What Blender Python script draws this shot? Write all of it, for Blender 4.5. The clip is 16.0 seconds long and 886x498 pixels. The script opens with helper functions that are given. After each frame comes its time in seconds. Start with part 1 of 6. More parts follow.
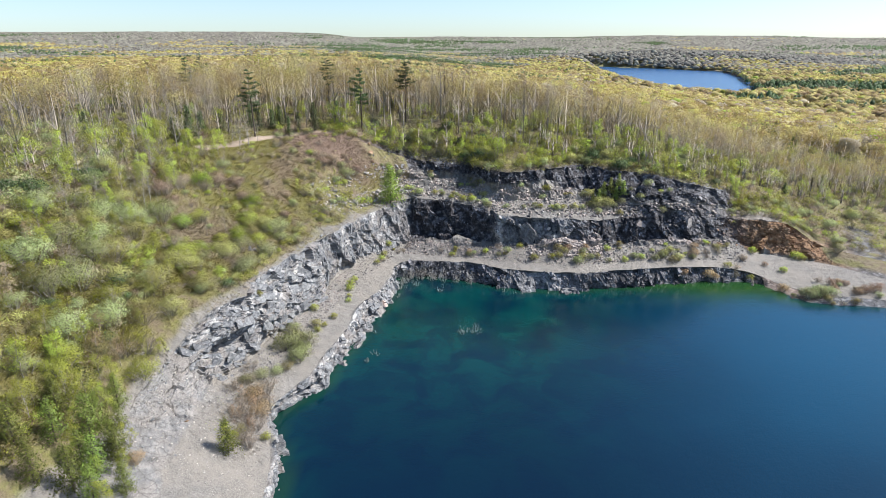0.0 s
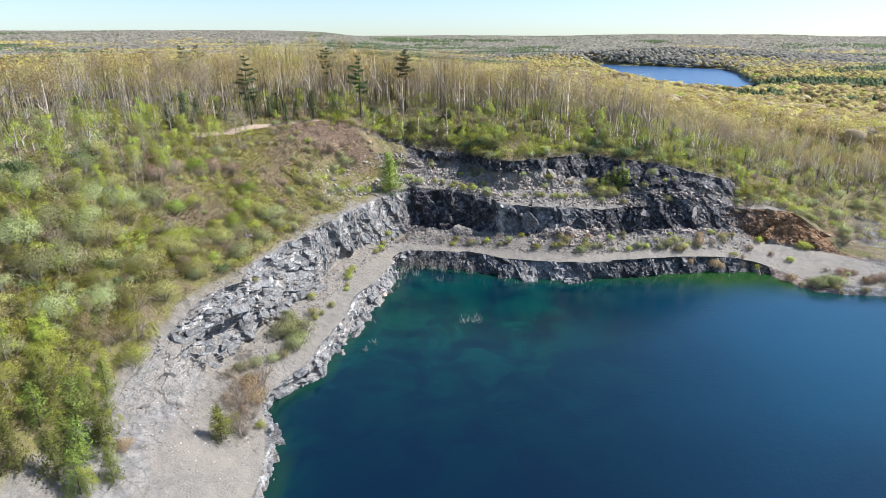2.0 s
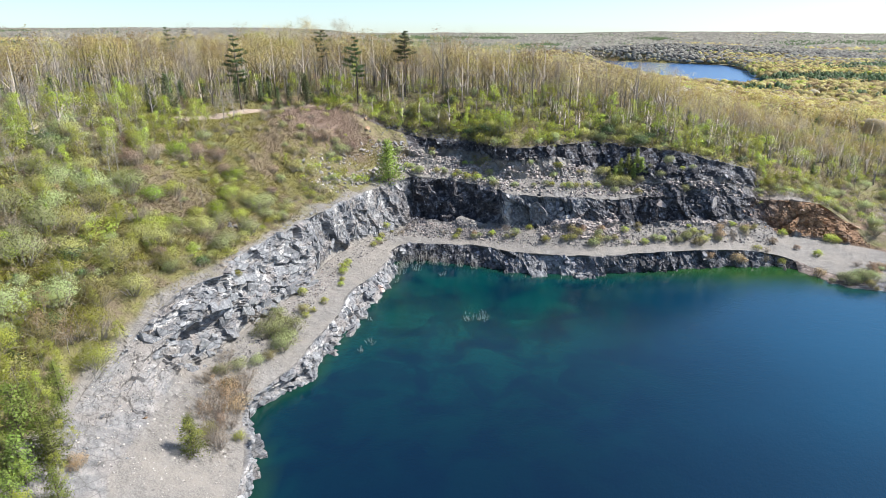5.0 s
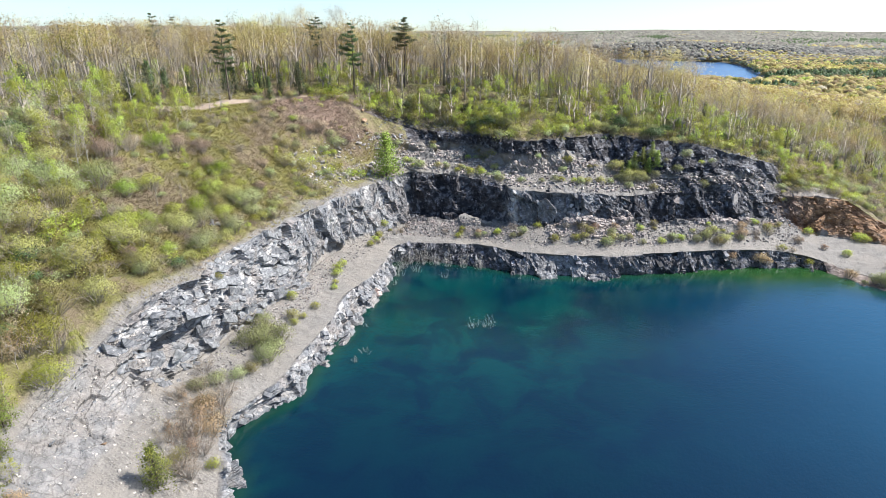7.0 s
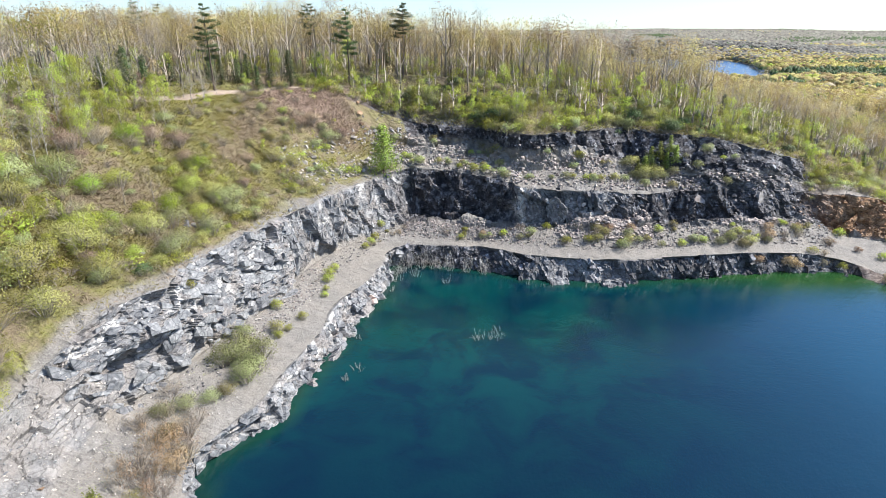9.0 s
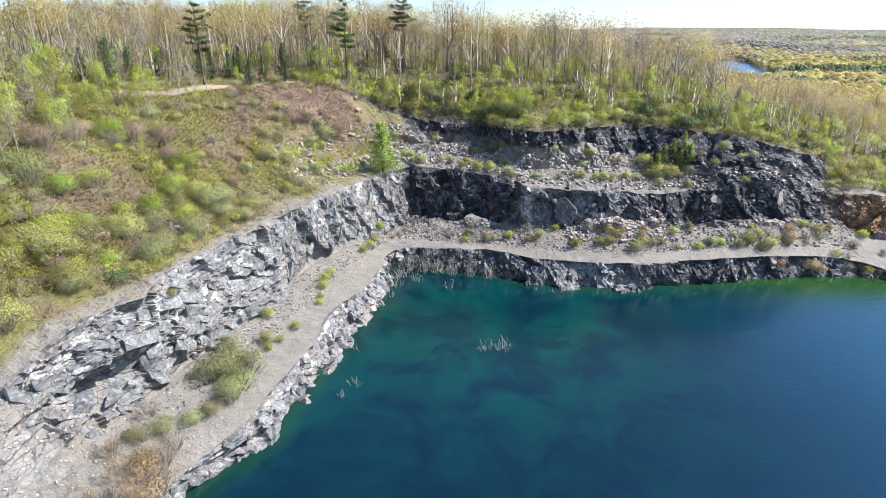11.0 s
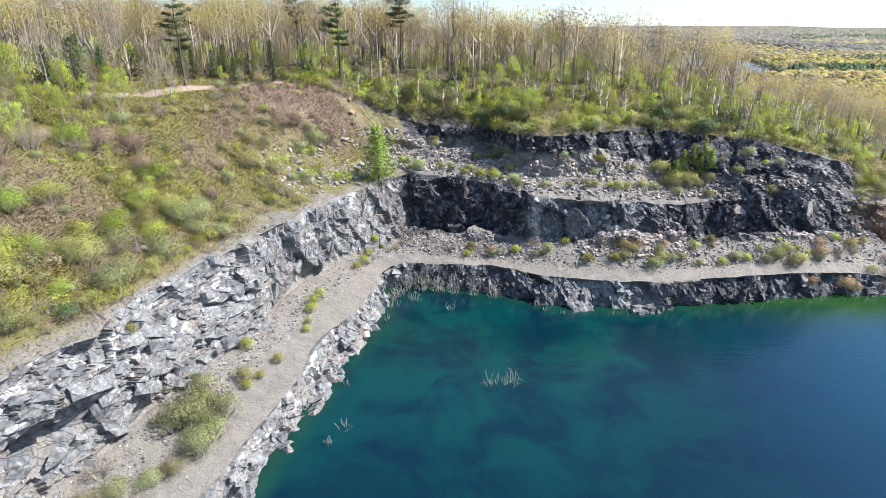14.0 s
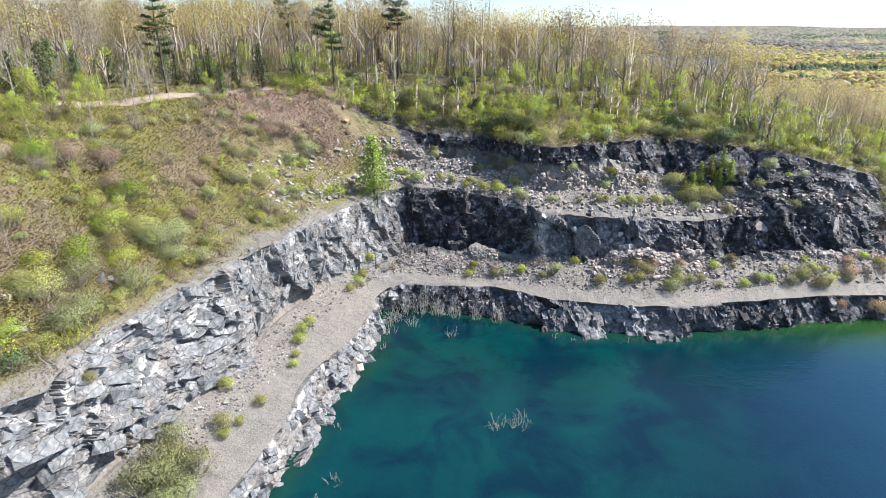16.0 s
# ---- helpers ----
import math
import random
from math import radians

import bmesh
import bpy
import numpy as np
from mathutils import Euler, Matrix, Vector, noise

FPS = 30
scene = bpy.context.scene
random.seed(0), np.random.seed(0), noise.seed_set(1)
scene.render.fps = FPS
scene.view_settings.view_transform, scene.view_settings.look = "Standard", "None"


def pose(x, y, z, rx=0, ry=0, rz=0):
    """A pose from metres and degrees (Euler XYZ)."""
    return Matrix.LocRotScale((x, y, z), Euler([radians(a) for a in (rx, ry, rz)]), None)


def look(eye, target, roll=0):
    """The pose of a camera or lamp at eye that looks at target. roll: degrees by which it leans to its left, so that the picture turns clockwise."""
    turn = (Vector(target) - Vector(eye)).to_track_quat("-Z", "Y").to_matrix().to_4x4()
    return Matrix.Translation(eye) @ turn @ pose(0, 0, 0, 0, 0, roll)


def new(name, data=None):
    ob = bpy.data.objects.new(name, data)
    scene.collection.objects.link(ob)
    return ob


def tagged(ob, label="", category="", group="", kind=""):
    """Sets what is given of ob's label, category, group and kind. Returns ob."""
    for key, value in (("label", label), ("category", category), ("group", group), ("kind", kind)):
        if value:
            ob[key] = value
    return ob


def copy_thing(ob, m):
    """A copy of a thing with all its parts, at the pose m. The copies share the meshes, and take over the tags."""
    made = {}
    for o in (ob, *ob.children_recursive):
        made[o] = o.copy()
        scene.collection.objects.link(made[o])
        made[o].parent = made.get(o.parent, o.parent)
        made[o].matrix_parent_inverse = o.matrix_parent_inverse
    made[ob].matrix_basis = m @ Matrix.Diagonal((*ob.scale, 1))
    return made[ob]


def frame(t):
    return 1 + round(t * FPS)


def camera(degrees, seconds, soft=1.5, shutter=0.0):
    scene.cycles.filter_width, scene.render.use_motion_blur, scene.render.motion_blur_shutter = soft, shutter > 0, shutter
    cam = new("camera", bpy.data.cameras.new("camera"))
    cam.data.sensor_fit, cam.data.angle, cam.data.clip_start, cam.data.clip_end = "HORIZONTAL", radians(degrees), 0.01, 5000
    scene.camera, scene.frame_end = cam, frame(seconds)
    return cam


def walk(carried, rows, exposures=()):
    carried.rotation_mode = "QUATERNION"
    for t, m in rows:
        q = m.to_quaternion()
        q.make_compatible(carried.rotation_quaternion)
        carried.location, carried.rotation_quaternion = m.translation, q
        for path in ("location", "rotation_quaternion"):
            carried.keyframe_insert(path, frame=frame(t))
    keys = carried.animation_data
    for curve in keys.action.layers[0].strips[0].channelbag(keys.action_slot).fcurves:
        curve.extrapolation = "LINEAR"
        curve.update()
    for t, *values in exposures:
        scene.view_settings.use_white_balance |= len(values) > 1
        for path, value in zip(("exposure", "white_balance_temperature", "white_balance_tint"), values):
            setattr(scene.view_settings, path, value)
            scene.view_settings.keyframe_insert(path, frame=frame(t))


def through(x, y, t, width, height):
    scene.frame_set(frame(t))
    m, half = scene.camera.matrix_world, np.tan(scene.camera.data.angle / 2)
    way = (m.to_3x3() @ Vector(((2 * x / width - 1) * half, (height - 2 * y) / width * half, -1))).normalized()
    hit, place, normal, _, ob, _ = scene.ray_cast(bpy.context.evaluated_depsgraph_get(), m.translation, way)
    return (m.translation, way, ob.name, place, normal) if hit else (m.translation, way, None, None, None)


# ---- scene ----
cam = camera(74.00, 16.0, soft=0.6)
# seconds, x, y, z, yaw, pitch: a drone that sinks, glides ahead and rises again
PATH = [
    (0.0, 0.000, 0.000, 64.968, 0.013, -20.064),
    (0.5, -0.037, 0.243, 64.039, -0.026, -20.100),
    (1.0, -0.074, 0.608, 63.115, -0.054, -20.118),
    (1.5, -0.101, 1.203, 62.208, -0.044, -20.126),
    (2.0, -0.133, 2.079, 61.313, -0.002, -20.136),
    (2.5, -0.175, 3.220, 60.428, 0.042, -20.160),
    (3.0, -0.223, 4.592, 59.559, 0.074, -20.197),
    (3.5, -0.276, 6.157, 58.719, 0.078, -20.233),
    (4.0, -0.315, 7.848, 57.903, 0.072, -20.263),
    (6.5, -0.769, 18.873, 53.671, 0.144, -20.353),
    (7.0, -0.867, 21.492, 52.817, 0.126, -20.389),
    (7.5, -0.979, 24.137, 51.965, 0.142, -20.408),
    (8.0, -1.075, 26.811, 51.129, 0.163, -20.439),
    (8.5, -1.131, 29.515, 50.347, 0.176, -20.450),
    (9.0, -1.141, 32.197, 49.632, 0.158, -20.452),
    (11.5, -1.945, 40.524, 47.627, 0.083, -20.552),
    (12.0, -1.983, 42.095, 47.441, 0.077, -20.604),
    (12.5, -2.018, 43.762, 47.337, 0.078, -20.605),
    (13.0, -2.045, 45.601, 47.308, 0.079, -20.618),
    (13.5, -2.061, 47.612, 47.345, 0.059, -20.644),
    (14.0, -2.052, 49.765, 47.459, 0.036, -20.650),
    (14.5, -2.063, 51.994, 47.636, 0.012, -20.644),
    (15.0, -2.095, 54.248, 47.842, -0.034, -20.644),
    (15.5, -2.185, 56.481, 48.024, -0.083, -20.633),
    (16.0, -2.335, 58.621, 48.101, -0.090, -20.674),
]
walk(cam, [(t, pose(x, y, z, 90 + pitch, 0, yaw)) for t, x, y, z, yaw, pitch in PATH],
     exposures=[(0.0, 0.53), (4.0, 0.62), (8.0, 0.78), (16.0, 0.82)])

from mathutils import bvhtree

# ---- world, sun, exposure ----
SUN_DIR = Vector((0.82, 0.06, 0.98)).normalized()          # towards the sun
world = bpy.data.worlds.new("world")
scene.world = world
world.use_nodes = True
wn = world.node_tree
sky = wn.nodes.new("ShaderNodeTexSky")
sky.sky_type = "NISHITA"
sky.sun_disc = False
sky.sun_elevation = math.asin(SUN_DIR.z)
sky.sun_rotation = math.atan2(SUN_DIR.x, SUN_DIR.y)
sky.altitude = 60
sky.air_density = 1.0
sky.dust_density = 1.0
sky.ozone_density = 4.0
wn.nodes["Background"].inputs["Strength"].default_value = 0.14
# the pale, dry air of the day: the sky's tone a little above the horizon reaches down to it
coord = wn.nodes.new("ShaderNodeTexCoord")
lift = wn.nodes.new("ShaderNodeMapping")
lift.inputs["Location"].default_value = (0, 0, 0.035)
wn.links.new(coord.outputs["Generated"], lift.inputs["Vector"])
wn.links.new(lift.outputs[0], sky.inputs["Vector"])
wn.links.new(sky.outputs[0], wn.nodes["Background"].inputs["Color"])
sun = new("sun", bpy.data.lights.new("sun", "SUN"))
sun.data.energy = 5.0
sun.data.angle = radians(0.55)
sun.data.color = (1.0, 0.965, 0.92)
sun.matrix_world = look((0, 0, 300), Vector((0, 0, 300)) - SUN_DIR)


# ---- numpy helpers ----
def hash3(ix, iy, iz, seed):
    n = (ix.astype(np.int64) * 73856093) ^ (iy.astype(np.int64) * 19349663) ^ (iz.astype(np.int64) * 83492791) ^ (seed * 2654435)
    n = (n ^ (n >> 13)) * 1274126177
    n = n ^ (n >> 16)
    return (n & 0xFFFFFF) / float(0x1000000)


def vnoise(p, seed=0):
    """Smooth value noise, 0 to 1, at points p (n, 3)."""
    i = np.floor(p).astype(np.int64)
    f = p - i
    f = f * f * (3 - 2 * f)
    out = 0
    for dx in (0, 1):
        for dy in (0, 1):
            for dz in (0, 1):
                w = (f[:, 0] if dx else 1 - f[:, 0]) * (f[:, 1] if dy else 1 - f[:, 1]) * (f[:, 2] if dz else 1 - f[:, 2])
                out = out + w * hash3(i[:, 0] + dx, i[:, 1] + dy, i[:, 2] + dz, seed)
    return out


def fbm(p, octaves=4, seed=0):
    out, amp, total = 0, 1.0, 0.0
    for k in range(octaves):
        out = out + amp * vnoise(p * 2 ** k, seed + k)
        total += amp
        amp *= 0.5
    return out / total


def fbm2(x, y, scale, octaves=4, seed=0):
    x, y = np.atleast_1d(np.asarray(x, float)), np.atleast_1d(np.asarray(y, float))
    return fbm(np.stack([x / scale, y / scale, np.full_like(x, 0.37)], 1), octaves, seed)


def blocks(p, seed=0):
    """Broken rock: each cell of a jittered lattice is a tilted facet. About -1 to 1 at points p (n, 3)."""
    i = np.floor(p).astype(np.int64)
    best = np.full(len(p), 1e9)
    val = np.zeros(len(p))
    for dx in (-1, 0, 1):
        for dy in (-1, 0, 1):
            for dz in (-1, 0, 1):
                c = i + np.array([dx, dy, dz])
                j = np.stack([hash3(c[:, 0], c[:, 1], c[:, 2], seed + k) for k in range(3)], 1)
                d = p - (c + j)
                dist = (d * d).sum(1)
                g = np.stack([hash3(c[:, 0], c[:, 1], c[:, 2], seed + 10 + k) for k in range(4)], 1) * 2 - 1
                v = g[:, 3] * 0.7 + (d * g[:, :3]).sum(1) * 0.9
                near = dist < best
                best = np.where(near, dist, best)
                val = np.where(near, v, val)
    return val


def smooth(a, b, x):
    t = np.clip((x - a) / (b - a), 0, 1)
    return t * t * (3 - 2 * t)


def mesh_of(name, verts, faces, attrs=None, flat=True, normals=None):
    """A mesh from numpy arrays; faces are all triangles or all quads."""
    me = bpy.data.meshes.new(name)
    verts = np.asarray(verts, np.float32)
    faces = np.asarray(faces, np.int32)
    k = faces.shape[1]
    me.vertices.add(len(verts))
    me.vertices.foreach_set("co", verts.ravel())
    me.loops.add(faces.size)
    me.loops.foreach_set("vertex_index", faces.ravel())
    me.polygons.add(len(faces))
    me.polygons.foreach_set("loop_start", np.arange(0, faces.size, k, dtype=np.int32))
    for key, value in (attrs or {}).items():
        a = me.attributes.new(key, "FLOAT", "POINT")
        a.data.foreach_set("value", np.asarray(value, np.float32))
    me.update(calc_edges=True)
    me.validate()
    me.polygons.foreach_set("use_smooth", np.full(len(me.polygons), not flat or normals is not None))
    if normals is not None:
        a = me.attributes.new("custom_normal", "FLOAT_VECTOR", "POINT")
        a.data.foreach_set("vector", np.asarray(normals, np.float32).ravel())
        me.update()
    return me


# ---- materials ----
def material(name):
    m = bpy.data.materials.new(name)
    m.use_nodes = True
    return m, m.node_tree, m.node_tree.nodes["Principled BSDF"]


def node(nt, kind, **values):
    n = nt.nodes.new(kind)
    for key, v in values.items():
        n.inputs[key.replace("_", " ")].default_value = v
    return n


def noise_tex(nt, scale, detail=4.0, rough=0.6, distort=0.0, coord="Object"):
    tc = nt.nodes.new("ShaderNodeTexCoord")
    n = node(nt, "ShaderNodeTexNoise", Scale=scale, Detail=detail, Roughness=rough, Distortion=distort)
    nt.links.new(tc.outputs[coord], n.inputs["Vector"])
    return n.outputs["Fac"]


def ramp(nt, fac, stops):
    r = nt.nodes.new("ShaderNodeValToRGB")
    el = r.color_ramp.elements
    while len(el) < len(stops):
        el.new(0.5)
    for e, (pos, col) in zip(el, stops):
        e.position = pos
        e.color = (*col, 1)
    nt.links.new(fac, r.inputs["Fac"])
    return r.outputs["Color"]


def mix(nt, fac, a, b, mode="MIX"):
    m = nt.nodes.new("ShaderNodeMix")
    m.data_type, m.blend_type = "RGBA", mode
    for value, sock in ((fac, m.inputs[0]), (a, m.inputs[6]), (b, m.inputs[7])):
        if isinstance(value, bpy.types.NodeSocket):
            nt.links.new(value, sock)
        elif isinstance(value, tuple):
            sock.default_value = (*value, 1)
        else:
            sock.default_value = value
    return m.outputs[2]


def math_node(nt, op, a, b=0.0, clamp=False):
    m = nt.nodes.new("ShaderNodeMath")
    m.operation, m.use_clamp = op, clamp
    for value, sock in ((a, m.inputs[0]), (b, m.inputs[1])):
        if isinstance(value, bpy.types.NodeSocket):
            nt.links.new(value, sock)
        else:
            sock.default_value = value
    return m.outputs[0]


def attribute(nt, name):
    a = nt.nodes.new("ShaderNodeAttribute")
    a.attribute_name = name
    return a.outputs["Fac"]


def bump(nt, bsdf, height, strength, distance):
    b = node(nt, "ShaderNodeBump", Strength=strength, Distance=distance)
    nt.links.new(height, b.inputs["Height"])
    nt.links.new(b.outputs["Normal"], bsdf.inputs["Normal"])


def joints(nt, scale, wide):
    """Open joints that cut the rock into long leaning pieces: 1 on the rock, dark in the gaps."""
    tc = nt.nodes.new("ShaderNodeTexCoord")
    wob = node(nt, "ShaderNodeTexNoise", Scale=0.9, Detail=3.0)
    nt.links.new(tc.outputs["Object"], wob.inputs["Vector"])
    mp = nt.nodes.new("ShaderNodeMapping")
    mp.inputs["Rotation"].default_value = (0.6, 0.5, 0.4)
    mp.inputs["Scale"].default_value = (0.55, 1.0, 1.9)
    nt.links.new(mix(nt, 0.35, tc.outputs["Object"], wob.outputs["Color"], "ADD"), mp.inputs["Vector"])
    v = node(nt, "ShaderNodeTexVoronoi", Scale=scale)
    v.feature = "DISTANCE_TO_EDGE"
    nt.links.new(mp.outputs[0], v.inputs["Vector"])
    return ramp(nt, v.outputs["Distance"], [(0.0, (0.30, 0.30, 0.31)), (wide, (1, 1, 1))])


def leaf_material(name, dark, light, rough=0.6, through=0.36):
    """Foliage that lets some light through, each cluster and each plant with a tint of its own."""
    dark, light = tuple(0.62 * a + 0.38 * b for a, b in zip(dark, light)), tuple(0.22 * a + 0.78 * b for a, b in zip(dark, light))
    m, nt, bsdf = material(name)
    geo = nt.nodes.new("ShaderNodeNewGeometry")
    info = nt.nodes.new("ShaderNodeObjectInfo")
    col = ramp(nt, geo.outputs["Random Per Island"], [(0.0, dark), (1.0, light)])
    hsv = nt.nodes.new("ShaderNodeHueSaturation")
    nt.links.new(col, hsv.inputs["Color"])
    own = math_node(nt, "FRACT", math_node(nt, "ADD", info.outputs["Random"], attribute(nt, "tone")))
    nt.links.new(math_node(nt, "ADD", math_node(nt, "MULTIPLY", own, 0.05), 0.475), hsv.inputs["Hue"])
    nt.links.new(math_node(nt, "ADD", math_node(nt, "MULTIPLY", own, 0.8), 0.58), hsv.inputs["Value"])
    nt.links.new(hsv.outputs[0], bsdf.inputs["Base Color"])
    bsdf.inputs["Roughness"].default_value = rough
    bsdf.inputs["Specular IOR Level"].default_value = 0.25
    tr = nt.nodes.new("ShaderNodeBsdfTranslucent")
    nt.links.new(hsv.outputs[0], tr.inputs["Color"])
    mx = nt.nodes.new("ShaderNodeMixShader")
    mx.inputs[0].default_value = through
    nt.links.new(bsdf.outputs[0], mx.inputs[1])
    nt.links.new(tr.outputs[0], mx.inputs[2])
    nt.links.new(mx.outputs[0], nt.nodes["Material Output"].inputs["Surface"])
    return m


def bark_material(name, dark, light):
    m, nt, bsdf = material(name)
    nt.links.new(ramp(nt, noise_tex(nt, 3.0, 5), [(0.3, dark), (0.7, light)]), bsdf.inputs["Base Color"])
    bsdf.inputs["Roughness"].default_value = 0.9
    bump(nt, bsdf, noise_tex(nt, 9.0, 4), 0.5, 0.03)
    return m


LEAF = {
    "oak": leaf_material("oak_spring_leaf", (0.35, 0.272, 0.108), (0.55, 0.44, 0.19), 0.6, 0.42),
    "gold": leaf_material("golden_oak_leaf", (0.34, 0.275, 0.08), (0.53, 0.44, 0.145)),
    "bare": leaf_material("bud_haze", (0.33, 0.275, 0.195), (0.58, 0.49, 0.36), 0.6, 0.45),
    "lime": leaf_material("young_leaf", (0.28, 0.315, 0.045), (0.52, 0.565, 0.11), 0.6, 0.48),
    "olive": leaf_material("shrub_leaf", (0.25, 0.238, 0.075), (0.475, 0.445, 0.17), 0.6, 0.45),
    "sage": leaf_material("willow_leaf", (0.235, 0.265, 0.115), (0.45, 0.485, 0.22), 0.6, 0.45),
    "straw": leaf_material("dry_twig", (0.26, 0.205, 0.135), (0.46, 0.375, 0.25)),
    "rust": leaf_material("reddish_bud", (0.28, 0.18, 0.10), (0.46, 0.325, 0.20)),
    "green": leaf_material("grey_green_leaf", (0.13, 0.155, 0.05), (0.32, 0.345, 0.13)),
    "vivid": leaf_material("vivid_leaf", (0.14, 0.21, 0.02), (0.36, 0.47, 0.05)),
    "litter": leaf_material("brown_litter", (0.22, 0.15, 0.105), (0.42, 0.31, 0.23)),
    # far hills: haze put into a muted grey-brown leaf colour
    "hill": leaf_material("hazed_hill_woods", (0.21, 0.195, 0.155), (0.33, 0.305, 0.25)),
    "pine": leaf_material("pine_needle", (0.035, 0.065, 0.025), (0.12, 0.17, 0.06), 0.55, 0.2),
    "fir": leaf_material("fir_needle", (0.085, 0.125, 0.024), (0.27, 0.335, 0.07), 0.55, 0.32),
    "fresh": leaf_material("fresh_conifer", (0.125, 0.165, 0.028), (0.34, 0.40, 0.08), 0.55, 0.3),
}
HEATH = [leaf_material(n, a, b, 0.8, 0.3) for n, a, b in (
    ("heath_olive", (0.256, 0.256, 0.077), (0.422, 0.397, 0.128)), ("heath_sage", (0.282, 0.288, 0.122), (0.461, 0.461, 0.218)), ("heath_straw", (0.315, 0.265, 0.165), (0.50, 0.43, 0.28)),
    ("heath_moss", (0.27, 0.275, 0.075), (0.43, 0.425, 0.13)), ("heath_litter", (0.27, 0.21, 0.15), (0.45, 0.365, 0.27)))]
BARK = bark_material("grey_bark", (0.20, 0.172, 0.142), (0.43, 0.38, 0.32))
BARK_PALE = bark_material("pale_bark", (0.25, 0.225, 0.19), (0.48, 0.45, 0.40))
BARK_PINE = bark_material("pine_bark", (0.06, 0.045, 0.035), (0.14, 0.11, 0.085))


def terrain_material():
    m, nt, bsdf = material("quarry_ground")
    big, mid, fine = noise_tex(nt, 0.09, 5), noise_tex(nt, 0.7, 6, 0.65), noise_tex(nt, 5.0, 4, 0.7)
    # rock: bluish; far walls' shade and glints put into dark, sunlight into pale
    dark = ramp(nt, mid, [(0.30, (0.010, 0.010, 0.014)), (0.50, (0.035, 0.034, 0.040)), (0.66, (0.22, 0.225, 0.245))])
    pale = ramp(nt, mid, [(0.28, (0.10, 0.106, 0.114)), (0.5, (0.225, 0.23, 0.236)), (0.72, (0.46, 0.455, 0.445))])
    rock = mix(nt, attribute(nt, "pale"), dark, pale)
    rock = mix(nt, math_node(nt, "MULTIPLY", attribute(nt, "stain"), ramp(nt, noise_tex(nt, 0.35, 5), [(0.42, (0, 0, 0)), (0.6, (1, 1, 1))])), rock, (0.27, 0.21, 0.16))
    rock = mix(nt, attribute(nt, "streak"), rock, (0.58, 0.56, 0.53))
    ochre = ramp(nt, mid, [(0.3, (0.10, 0.055, 0.03)), (0.5, (0.27, 0.15, 0.075)), (0.72, (0.46, 0.30, 0.17))])
    rock = mix(nt, attribute(nt, "ochre"), rock, ochre)
    rock = mix(nt, 0.85, rock, joints(nt, 0.55, 0.05), "MULTIPLY")
    # gravel benches
    stones = node(nt, "ShaderNodeTexVoronoi", Scale=4.0)
    tc = nt.nodes.new("ShaderNodeTexCoord")
    nt.links.new(tc.outputs["Object"], stones.inputs["Vector"])
    gravel = ramp(nt, mid, [(0.3, (0.135, 0.127, 0.117)), (0.55, (0.25, 0.236, 0.215)), (0.75, (0.38, 0.36, 0.33))])
    gravel = mix(nt, 0.5, gravel, ramp(nt, stones.outputs["Distance"], [(0.1, (0.62, 0.62, 0.62)), (0.7, (0.3, 0.3, 0.3))]), "SOFT_LIGHT")
    warm = mix(nt, ramp(nt, big, [(0.38, (0, 0, 0)), (0.56, (1, 1, 1))]), gravel, (0.262, 0.237, 0.204))
    warm = mix(nt, ramp(nt, noise_tex(nt, 0.28, 6, 0.7), [(0.40, (0, 0, 0)), (0.62, (0.8, 0.8, 0.8))]), warm, ramp(nt, fine, [(0.35, (0.11, 0.103, 0.096)), (0.7, (0.30, 0.275, 0.24))]))
    # dry grass, moss and brown litter
    grass = ramp(nt, mid, [(0.25, (0.085, 0.08, 0.035)), (0.45, (0.17, 0.155, 0.06)), (0.62, (0.20, 0.195, 0.06)), (0.8, (0.32, 0.265, 0.155))])
    litter = ramp(nt, fine, [(0.3, (0.10, 0.075, 0.045)), (0.7, (0.24, 0.19, 0.12))])
    grass = mix(nt, ramp(nt, noise_tex(nt, 0.16, 5, 0.7), [(0.44, (0, 0, 0)), (0.58, (1, 1, 1))]), grass, litter)
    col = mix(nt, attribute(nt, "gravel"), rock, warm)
    col = mix(nt, attribute(nt, "grass"), col, grass)
    col = mix(nt, attribute(nt, "path"), col, mix(nt, mid, (0.30, 0.225, 0.165), (0.46, 0.37, 0.29)))
    col = mix(nt, attribute(nt, "brown"), col, mix(nt, mid, (0.19, 0.125, 0.09), (0.33, 0.24, 0.18)))
    col = mix(nt, 0.5, col, ramp(nt, fine, [(0.25, (0.35, 0.35, 0.35)), (0.75, (0.66, 0.66, 0.66))]), "SOFT_LIGHT")
    nt.links.new(col, bsdf.inputs["Base Color"])
    bsdf.inputs["Roughness"].default_value = 0.75
    bsdf.inputs["Specular IOR Level"].default_value = 0.35
    bump(nt, bsdf, math_node(nt, "ADD", mid, math_node(nt, "MULTIPLY", fine, 0.4)), 0.9, 0.5)
    return m


GROUND = terrain_material()


